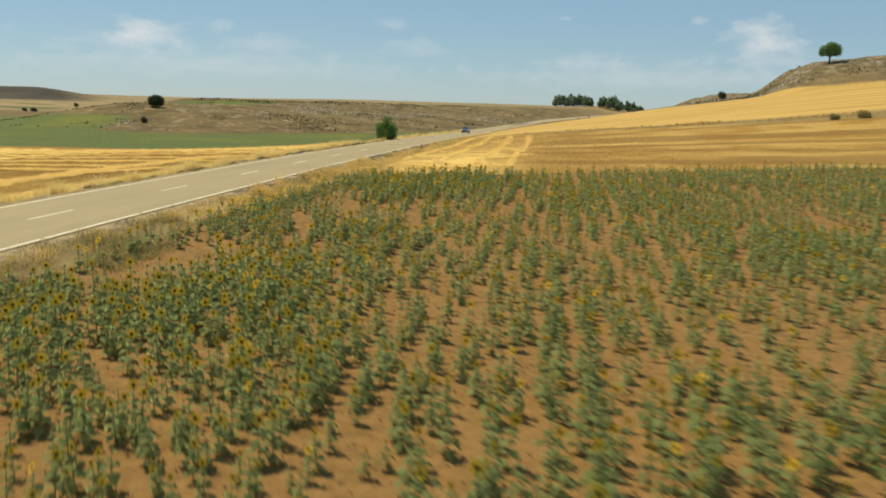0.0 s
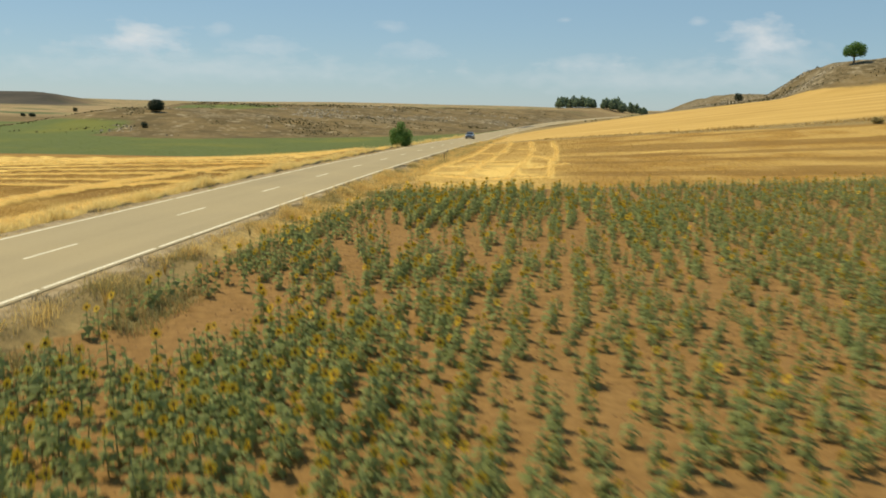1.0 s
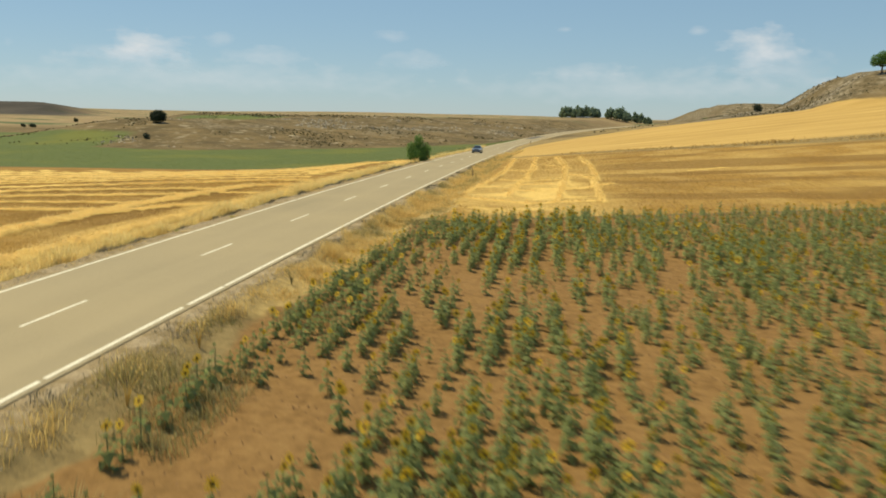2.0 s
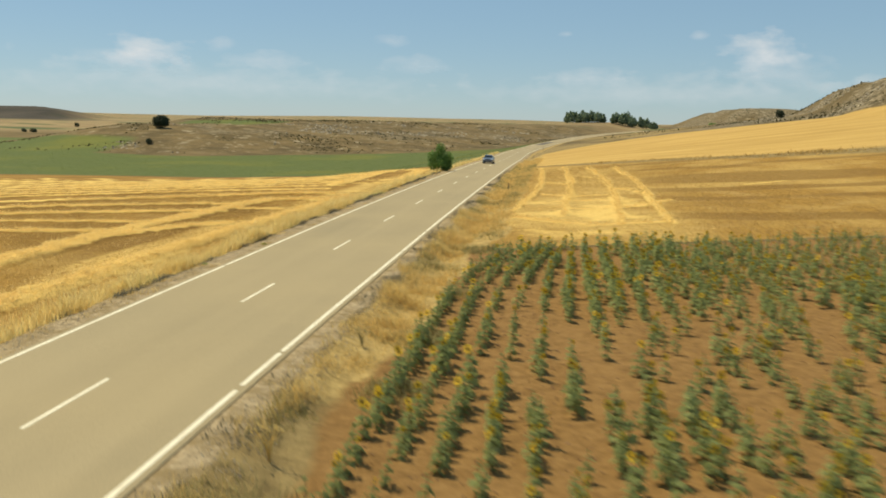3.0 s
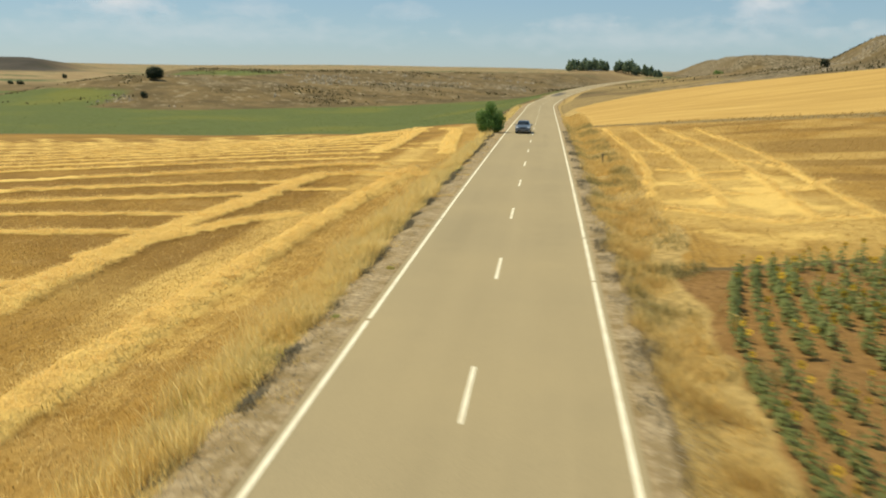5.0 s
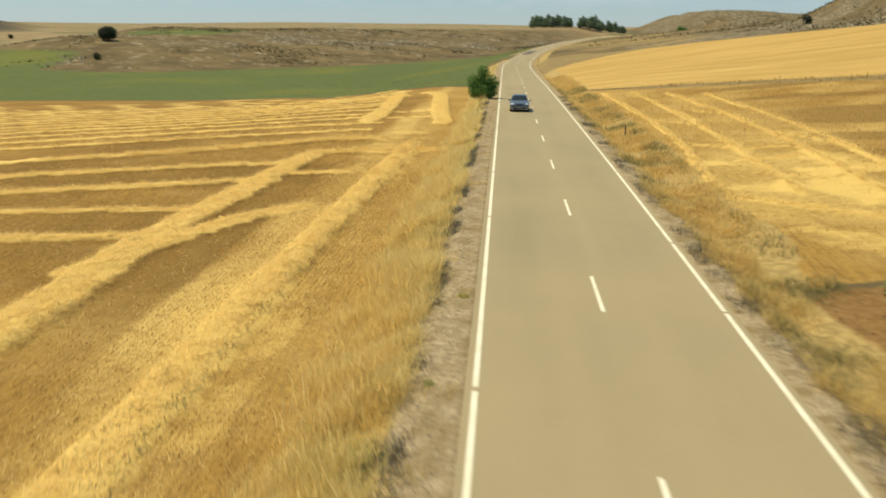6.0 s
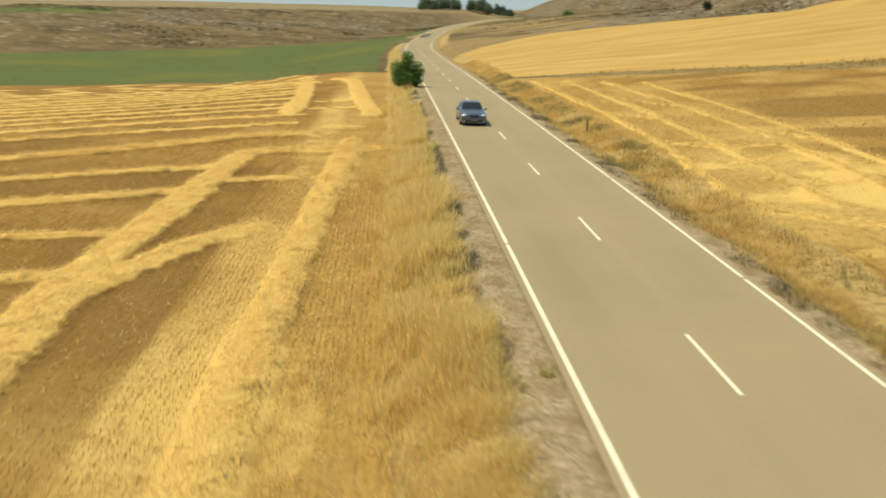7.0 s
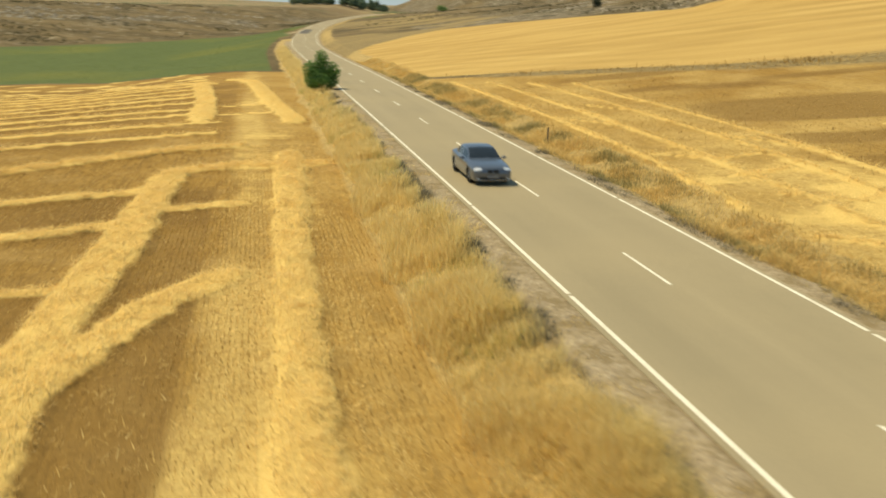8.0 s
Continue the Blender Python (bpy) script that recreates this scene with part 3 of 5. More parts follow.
# ---- plants, straw and stones in quantity ----
def blade_arrays(x, y, z, tall, wide, lean, turn, bend=0.35):
    """Grass blades of two joints each: three triangles, five corners."""
    n = len(x)
    ca, sa = np.cos(turn), np.sin(turn)
    lx, ly = lean * np.cos(turn + 1.3), lean * np.sin(turn + 1.3)
    v = np.empty((n, 5, 3))
    for k, (side, up) in enumerate(((-1, 0.0), (1, 0.0), (-0.75, 0.55), (0.75, 0.55), (0, 1.0))):
        reach = up ** 1.8
        v[:, k, 0] = x + side * 0.5 * wide * ca + lx * tall * reach
        v[:, k, 1] = y + side * 0.5 * wide * sa + ly * tall * reach
        v[:, k, 2] = z + tall * up * (1 - bend * lean * up)
    f = np.array([(0, 1, 3), (0, 3, 2), (2, 3, 4)])[None] + (np.arange(n) * 5)[:, None, None]
    return v.reshape(-1, 3), f.reshape(-1, 3)


def spike_arrays(x, y, z, tall, wide, lean, turn):
    """Single triangles: stubble stalks, or straws when they lean far."""
    n = len(x)
    v = np.empty((n, 3, 3))
    ca, sa = np.cos(turn), np.sin(turn)
    v[:, 0] = np.stack([x - 0.5 * wide * sa, y + 0.5 * wide * ca, z], 1)
    v[:, 1] = np.stack([x + 0.5 * wide * sa, y - 0.5 * wide * ca, z], 1)
    v[:, 2] = np.stack([x + ca * tall * np.sin(lean), y + sa * tall * np.sin(lean), z + tall * np.cos(lean)], 1)
    return v.reshape(-1, 3), np.arange(3 * n).reshape(-1, 3)


def scattered(n, x0, x1, y0, y1):
    return rng.uniform(x0, x1, n), rng.uniform(y0, y1, n)


def grass(name, label, material, n, x0, x1, y0, y1, tall, wide, keep, lean=(0.3, 0.9)):
    x, y = scattered(n, x0, x1, y0, y1)
    x = x + road_x(y)
    ok = keep(x, y) > rng.random(n)
    x, y = x[ok], y[ok]
    clump = 0.72 + 0.5 * value_noise(x, y, 0.8) + 0.30 * value_noise(x, y, 2.3)
    h = rng.uniform(*tall, len(x)) * np.clip(clump, 0.25, 1.4)
    v, f = blade_arrays(x, y, top(x, y) - 0.03, h, rng.uniform(*wide, len(x)), rng.uniform(*lean, len(x)), rng.uniform(0, 6.28, len(x)))
    ob = raw_mesh(name, v, f, [material])
    return tagged(ob, label, "grass", kind="stuff")


def build_grass():
    def left_bank(x, y):
        s = -(x - road_x(y))
        e = 0.35 * value_noise(x, y, 2.5)
        return smooth((s - 4.55 - 0.9 * e) / 0.7) * (1 - smooth((s - 6.95 + 0.5 * smooth((y - 80) / 20) - e) / 0.6)) * np.clip(0.6 + 0.75 * value_noise(x, y, 1.6), 0.10, 1)

    def right_bank(x, y):
        s = x - road_x(y)
        e = 0.35 * value_noise(x, y, 2.2)
        return smooth((s - 4.0 - e) / 0.6) * (1 - smooth((s - verge_edge(y) + 0.15 - e) / 0.5)) * np.clip(0.5 + 0.9 * value_noise(x, y, 1.9), 0.05, 1) * (0.3 + 0.7 * smooth((y - 35) / 8))

    grass("tall_grass", "tall dry golden grass on the road bank", DRY, 230000, -8.3, -4.5, 34, 118, (0.45, 1.30), (0.010, 0.024), left_bank, (0.2, 0.9))
    grass("tall_grass", "tall dry golden grass along the far road bank", DRY, 60000, -9.0, -4.5, 118, 260, (0.5, 1.2), (0.03, 0.07), left_bank, (0.2, 0.8))
    grass("dry_grass", "low dry grass between the road and sunflowers", TAWNY, 150000, 3.7, 6.8, 12, 84, (0.15, 0.72), (0.009, 0.022), right_bank, (0.3, 1.0))
    grass("dry_grass", "dry grass on the bank below the stubble field", TAWNY, 170000, 3.9, 8.6, 70, 200, (0.15, 0.70), (0.013, 0.034),
          lambda x, y: smooth((x - road_x(y) - 4.0 - 0.3 * value_noise(x, y, 2)) / 0.9) * (1 - smooth((x - road_x(y) - 6.7 - 0.4 * value_noise(x, y, 4)) / 1.5)) * np.clip(0.55 + 0.8 * value_noise(x, y, 2.2), 0.08, 1), (0.3, 1.2))
    grass("ditch_weeds", "grey-brown withered weeds beside the gravel", DARK_WEED, 60000, 3.6, 6.2, 26, 150, (0.08, 0.34), (0.012, 0.03),
          lambda x, y: np.clip(1.9 * value_noise(x, y, 1.5) + 0.10, 0, 1) * (1 - smooth((x - 4.3) / 0.9)))
    grass("ditch_weeds", "grey-brown withered weeds in the ditch", DARK_WEED, 90000, -5.3, -4.2, 34, 150, (0.10, 0.42), (0.012, 0.03),
          lambda x, y: np.clip(1.7 * value_noise(x, y, 1.8) + 0.20, 0, 1) * smooth((-x - 4.25) / 0.3))
    grass("bank_greenery", "olive-green weeds among the tall dry grass", OLIVE, 60000, -7.2, -4.7, 32, 150, (0.25, 0.8), (0.012, 0.028),
          lambda x, y: np.clip(2.2 * value_noise(x + 40, y, 2.3) - 0.45 + 0.5 * smooth((x + 5.9) / 0.8), 0, 1) * smooth((-x - 4.7) / 0.5) * (1 - smooth((-x - 6.6) / 0.6)), (0.2, 1.0))
    grass("shoulder_grass", "short dry tufts on the gravel shoulder", TAWNY, 60000, -5.0, -3.5, 30, 150, (0.05, 0.24), (0.010, 0.024),
          lambda x, y: np.clip(2.0 * value_noise(x, y, 0.9) + 0.5 * value_noise(x, y, 3) - 0.25, 0, 1) * (0.35 + 0.65 * smooth((-x - 3.9) / 0.7)), (0.4, 1.2))
    grass("shoulder_weeds", "grey-green weeds on the gravel shoulder", WEED, 14000, 3.9, 5.0, 14, 130, (0.06, 0.25), (0.012, 0.03),
          lambda x, y: np.clip(1.7 * value_noise(x, y, 1.3) - 0.25, 0, 1))
    grass("bank_weeds", "olive withered weeds on the bank", WEED, 130000, 4.3, 7.6, 24, 170, (0.15, 0.6), (0.012, 0.032),
          lambda x, y: np.clip(1.8 * value_noise(x, y, 2.6) + 0.10, 0, 1) * (1 - 0.8 * smooth((x - 6.8) / 1.0)))
    grass("strip_grass", "dry grass strip between two stubble fields", TAWNY, 30000, 9, 85, 122, 156, (0.15, 0.5), (0.03, 0.08),
          lambda x, y: np.exp(-(((y - 2.5 - strip_line(x)) / 1.6) ** 2)) * np.clip(0.25 + 0.5 * value_noise(x, y, 6), 0, 1))
    grass("strip_weeds", "brown withered weeds in the field strip", STUB, 60000, 10, 95, 120, 156, (0.2, 0.65), (0.03, 0.08),
          lambda x, y: np.exp(-(((y - 2.8 - strip_line(x)) / 2.2) ** 2)) * np.clip(0.45 + value_noise(x, y, 7), 0, 1))
    grass("bank_bush_greenery", "soft green weeds growing on the road bank", GREENERY, 9000, -6.6, -4.4, 92, 101, (0.2, 0.8), (0.012, 0.03),
          lambda x, y: np.exp(-(((x + 5.35) / 0.6) ** 2 + ((y - 96.6) / 1.7) ** 2)), (0.2, 0.9))
    grass("shoulder_weed", "small green weed on the gravel shoulder", GREENERY, 70, -4.35, -4.15, 57.2, 57.5, (0.12, 0.32), (0.012, 0.03), lambda x, y: 0 * x + 1)
    grass("ridge_scrub", "olive scrub and rough grass on the far ridge", SCRUB, 22000, 20, 330, 300, 1000, (0.4, 1.3), (0.3, 1.0),
          lambda x, y: smooth((y - upland_end(x) - 60) / 30) * np.clip(1.3 * fractal(x, y, 30, 3) - 0.05, 0, 1))
    grass("hill_scrub", "low dark scrub on the stony hill", SCRUB, 42000, -330, -8, 300, 640, (0.3, 1.0), (0.4, 1.2),
          lambda x, y: smooth((y - hill_foot(x)) / 20) * np.clip(1.5 * fractal(x, y, 22, 3) - 0.25, 0, 1) * smooth((x + 262) / 40))
    grass("knoll_scrub", "low scrub and thorn on the rocky knoll", SCRUB, 26000, 55, 170, 180, 330, (0.2, 0.8), (0.12, 0.45),
          lambda x, y: smooth((x - 62 - 0.6 * (205 - y)) / 5) * smooth((y - 191) / 5) * np.clip(1.5 * fractal(x, y, 12, 3) - 0.1, 0, 1))
    grass("crop", "knee-high green crop on the flat", leafy("green crop", (0.125, 0.155, 0.050), (0.150, 0.184, 0.060), (0.175, 0.204, 0.070), 0.55), 110000, -230, -9, 180, 480, (0.06, 0.14), (0.12, 0.35),
          lambda x, y: smooth((y - crop_edge(x) - 1) / 2) * (1 - smooth((y - hill_foot(x)) / 4)))


def build_stubble():
    # stalks stand in drill rows along the field
    def stalks(name, label, x, y, tall, wide):
        n = len(x)
        v, f = spike_arrays(x, y, top(x, y) - 0.01, rng.uniform(*tall, n), rng.uniform(*wide, n), rng.uniform(0, 0.5, n), rng.uniform(0, 6.28, n))
        tagged(raw_mesh(name, v, f, [STUB]), label, "stubble", kind="stuff")

    x, y = scattered(280000, -34, -6.7, 38, 112)
    x = np.round(x / 0.17) * 0.17 + rng.normal(0, 0.032, len(x))
    cover, _ = swath_cover(x, y, SWATHS)
    keep = (rng.random(len(x)) > cover) & (rng.random(len(x)) < np.clip(1.25 - (y - 60) / 70, 0.3, 1) * np.clip(0.75 + 0.7 * fractal(x * 1.6, y * 0.6, 4.0, 3), 0.25, 1)) & (x < -6.85 + 0.3 * value_noise(x, y, 2.5))
    stalks("stubble", "short cut golden cereal stubble in drill rows", x[keep], y[keep], (0.04, 0.11), (0.012, 0.03))
    x, y = scattered(50000, 6.8, 40, 70, 140)
    keep = (rng.random(len(x)) < 0.7 * smooth((38 - x) / 20)) & (y > field_edge(x) + 1) & (x - road_x(y) > 6.8) & (rng.random(len(x)) > 1.3 * np.exp(-(((x - 12) / 6.5) ** 2 + ((y - 84) / 16) ** 2)))
    stalks("stubble", "short cut cereal stubble beyond the sunflowers", x[keep], y[keep], (0.07, 0.17), (0.02, 0.05))

    # straws lie on the rows and between them
    def straws(name, label, rows, n, x0, x1, y0, y1, loose, size):
        x, y = scattered(n, x0, x1, y0, y1)
        cover, _ = swath_cover(x, y, rows)
        ragged = cover * (0.75 + 0.5 * value_noise(x, y, 0.6))
        keep = rng.random(n) < np.maximum(ragged, loose(x, y))
        x, y = x[keep], y[keep]
        m = len(x)
        z = top(x, y) + rng.uniform(0.0, 0.07, m) * cover[keep]
        v, f = spike_arrays(x, y, z, rng.uniform(0.15, 0.42, m) * size, rng.uniform(0.010, 0.024, m) * size, rng.uniform(1.05, 1.62, m), rng.uniform(0, 6.28, m))
        tagged(raw_mesh(name, v, f, [STRAW]), label, "straw", kind="stuff")

    band = lambda x, y: (0.24 + 0.30 * smooth((y - 58) / 12)) * (0.6 + 0.5 * value_noise(x, y, 3.0)) * smooth((13.6 + x) / 1.0) * (0.3 + 0.7 * smooth((-10.6 - x) / 0.8)) * smooth((-7.6 - x) / 1.0) + 0.30 * np.exp(-(((x + 9.2 + 0.3 * value_noise(x, y, 5)) / 0.55) ** 2)) * (0.6 + 0.5 * value_noise(x, y, 1.2)) + 0.03
    straws("straw", "pale loose straw in swaths on the stubble", SWATHS, 520000, -34, -7.0, 38, 112, band, 1.0)
    straws("straw", "pale loose straw in distant swaths", SWATHS, 160000, -60, -6.5, 100, 178, lambda x, y: 0 * x, 2.0)
    patch = lambda x, y: 0.14 * np.exp(-(((x - 12) / 6.0) ** 2 + ((y - 84) / 15) ** 2)) * (0.4 + 0.6 * value_noise(x, y, 2.0)) * (y > field_edge(x))
    straws("straw", "pale straw scattered beyond the sunflowers", RIGHT_SWATHS, 150000, 7, 24, 70, 142, patch, 1.4)


def build_stones():
    def stones(name, label, material, x, y, size, sink=0.3):
        n = len(x)
        s = rng.uniform(*size, n) ** 1.0
        base = np.array([(1, 0, 0), (0, 1, 0), (-1, 0, 0), (0, -1, 0), (0, 0, 0.8), (0, 0, -0.8)], float)
        v = base[None] * rng.uniform(0.6, 1.25, (n, 6, 1)) * s[:, None, None]
        a = rng.uniform(0, 6.28, n)
        vx = v[..., 0] * np.cos(a)[:, None] - v[..., 1] * np.sin(a)[:, None] + x[:, None]
        vy = v[..., 0] * np.sin(a)[:, None] + v[..., 1] * np.cos(a)[:, None] + y[:, None]
        vz = v[..., 2] + (top(x, y) + s * sink)[:, None]
        f = np.array([(0, 1, 4), (1, 2, 4), (2, 3, 4), (3, 0, 4), (1, 0, 5), (2, 1, 5), (3, 2, 5), (0, 3, 5)])[None] + (np.arange(n) * 6)[:, None, None]
        tagged(raw_mesh(name, np.stack([vx, vy, vz], -1).reshape(-1, 3), f.reshape(-1, 3), [material]), label, "stones", kind="stuff")

    x, y = scattered(14000, 0, 1.2, 20, 130)
    side = rng.choice((-1, 1), len(x))
    stones("gravel", "pale loose gravel on the road shoulders", STONES, side * (3.75 + x), y, (0.008, 0.03))
    x, y = scattered(12000, 6.3, 40, 10, 66)
    x, y = x[y < field_edge(x)], y[y < field_edge(x)]
    stones("soil_clods", "reddish-brown clods of tilled soil", CLOD, x, y, (0.012, 0.045))
    x, y = scattered(9000, -250, -5, 330, 600)
    k = fractal(x, y, 26, 3) + 0.6 * np.exp(-(((y - hill_foot(x) - 105) / 26) ** 2)) > 0.62
    k &= ((y - hill_foot(x)) > 15) & (x > -185 + 30 * value_noise(x, y, 30))
    stones("hill_rocks", "pale limestone outcrop on the dry hill", CRAG_STONE, x[k], y[k], (0.25, 1.2), -0.1)
    x, y = scattered(9000, 58, 150, 182, 300)
    k = (fractal(x, y, 10, 3) > 0.15) & (x - 58 - 0.6 * (205 - y) > 7) & (y > 196) & (land(x, y) < 16.5)
    stones("knoll_rocks", "grey limestone blocks on the knoll", CRAG_STONE, x[k], y[k], (0.12, 0.55), -0.1)


# ---- sunflowers ----
def sunflower_pieces(r):
    """One plant of height 1: lists of (vertices, faces) for stalk, leaves, petals and disc."""
    bend = Vector((r.uniform(-0.06, 0.06), r.uniform(-0.06, 0.06), 0))
    spine = [Vector((0, 0, 0)), bend * 0.5 + Vector((0, 0, 0.5)), bend + Vector((0, 0, 0.93))]
    sv, sf = [], []
    for p, w in zip(spine, (0.020, 0.016, 0.010)):
        for k in range(3):
            sv.append(p + Vector((math.cos(2.1 * k), math.sin(2.1 * k), 0)) * w)
    for ring in (0, 3):
        for k in range(3):
            a, b = ring + k, ring + (k + 1) % 3
            sf += [(a, b, b + 3), (a, b + 3, a + 3)]
    leaves = []
    n = r.randint(11, 13)
    for i in range(n):
        h = 0.10 + 0.78 * i / (n - 1)
        p = spine[1] * (h / 0.5) if h < 0.5 else spine[1].lerp(spine[2], (h - 0.5) / 0.43)
        a = i * 2.4 + r.uniform(-0.4, 0.4)
        size = (0.275 - 0.14 * abs(h - 0.40) / 0.48) * r.uniform(0.8, 1.15)
        out, side = Vector((math.cos(a), math.sin(a), 0)), Vector((-math.sin(a), math.cos(a), 0))
        lift, droop = r.uniform(0.1, 0.45), r.uniform(0.4, 0.95)
        stem = p + out * size * 0.22 + Vector((0, 0, size * lift * 0.4))
        mid = p + out * size * 0.70 + Vector((0, 0, size * (lift * 0.5)))
        tip = p + out * size * 1.15 + Vector((0, 0, size * (lift * 0.4 - droop)))
        wide = size * 0.50
        sag = Vector((0, 0, -size * 0.14))
        lv = [p, stem, mid + side * wide + sag, mid - side * wide + sag, mid, tip]
        lf = [(1, 2, 4), (1, 4, 3), (4, 2, 5), (3, 4, 5), (0, 2, 1), (0, 1, 3)]
        leaves.append((lv, lf))
    # the head nods towards the morning sun
    a = radians(-72 + r.uniform(-45, 45))
    n_ = Vector((math.cos(a) * 0.9, math.sin(a) * 0.9, r.uniform(-0.1, 0.55))).normalized()
    u = n_.cross(Vector((0, 0, 1))).normalized()
    w = n_.cross(u)
    c = spine[2] + n_ * 0.04 + Vector((0, 0, 0.06))
    rad = r.uniform(0.036, 0.048)
    dv = [c + n_ * 0.018] + [c + (u * math.cos(k * math.tau / 8) + w * math.sin(k * math.tau / 8)) * rad + n_ * 0.006 for k in range(8)] + [c - n_ * 0.03]
    df = [(0, 1 + k, 1 + (k + 1) % 8) for k in range(8)]
    bf = [(9, 1 + (k + 1) % 8, 1 + k) for k in range(8)]
    pv, pf = [], []
    for k in range(13):
        b = k * math.tau / 13 + r.uniform(-0.1, 0.1)
        d, e = u * math.cos(b) + w * math.sin(b), u * -math.sin(b) + w * math.cos(b)
        o = len(pv)
        long = rad * r.uniform(2.9, 3.5)
        pv += [c + d * rad * 0.8 - e * rad * 0.2, c + d * rad * 0.8 + e * rad * 0.2, c + d * long * 0.8 + e * rad * 0.36 + n_ * 0.01, c + d * long * 0.8 - e * rad * 0.36 + n_ * 0.01, c + d * long + n_ * r.uniform(-0.02, 0.02)]
        pf += [(o, o + 1, o + 2), (o, o + 2, o + 3), (o + 3, o + 2, o + 4)]
    return (sv, sf), leaves, (pv, pf), (dv, df, bf)


def row_bend(y, x):
    """The rows swing aside where the drill turned at the end of the field."""
    return 0.012 * np.maximum(y - 52, 0) ** 2 * np.clip((12 - x) / 6, 0, 1)


def lush(x, y):
    """Share of the plants that came up, 0..1."""
    runs = value_noise(np.round((x - FIRST_ROW) / ROW_STEP) * 37.0, y, 3.2)
    open_part = smooth((x - 7.9) / 0.5) * smooth((y - 30) / 6)
    full = 0.66 + 0.30 * fractal(x, y, 5.0, 3) - 0.22 * smooth((x - 13) / 9)
    broken = 0.50 + 0.68 * runs + 0.25 * fractal(x, y, 6.0, 2) + 0.28 * smooth((y - 50) / 6) * smooth((x - 9) / 4) + 0.18 * smooth((x - 14) / 8)
    v = full * (1 - open_part) + broken * open_part
    v = v + 0.3 * smooth((7.9 - x) / 0.4) * smooth((y - 33) / 3)
    bare = np.exp(-(((x - 8.2) / 2.0) ** 4 + ((y - 32.3) / 5.0) ** 4)) * (1 - smooth((6.95 - x) / 0.2) * smooth((y - 32.5) / 1.5))
    return np.clip(v - 0.9 * bare, 0.03, 1.0)


ROW_STEP, FIRST_ROW = 0.87, 6.6


def planting(rows, y0, y1, step):
    xs, ys = [], []
    for k in rows:
        y = np.arange(y0, y1, step) + rng.uniform(-0.12, 0.12, len(np.arange(y0, y1, step)))
        x = FIRST_ROW + ROW_STEP * k + row_bend(y, FIRST_ROW + ROW_STEP * k) + rng.normal(0, 1, len(y)) * (0.05 + 0.13 * float(smooth(np.array((k - 4) / 6))))
        xs.append(x), ys.append(y)
    x, y = np.concatenate(xs), np.concatenate(ys)
    ok = (rng.random(len(x)) < lush(x, y)) & (y < field_edge(x) + 0.3)
    return x[ok], y[ok]


def plant_height(x, y):
    return np.clip(0.80 + 0.15 * smooth((16 - x) / 9) * smooth((32 - y) / 10) - 0.10 * smooth((x - 8) / 3) * smooth((y - 30) / 6) - 0.12 * smooth((x - 14) / 5) + 0.26 * fractal(x, y, 9.0, 2) + rng.normal(0, 0.10, len(x)), 0.35, 1.25)


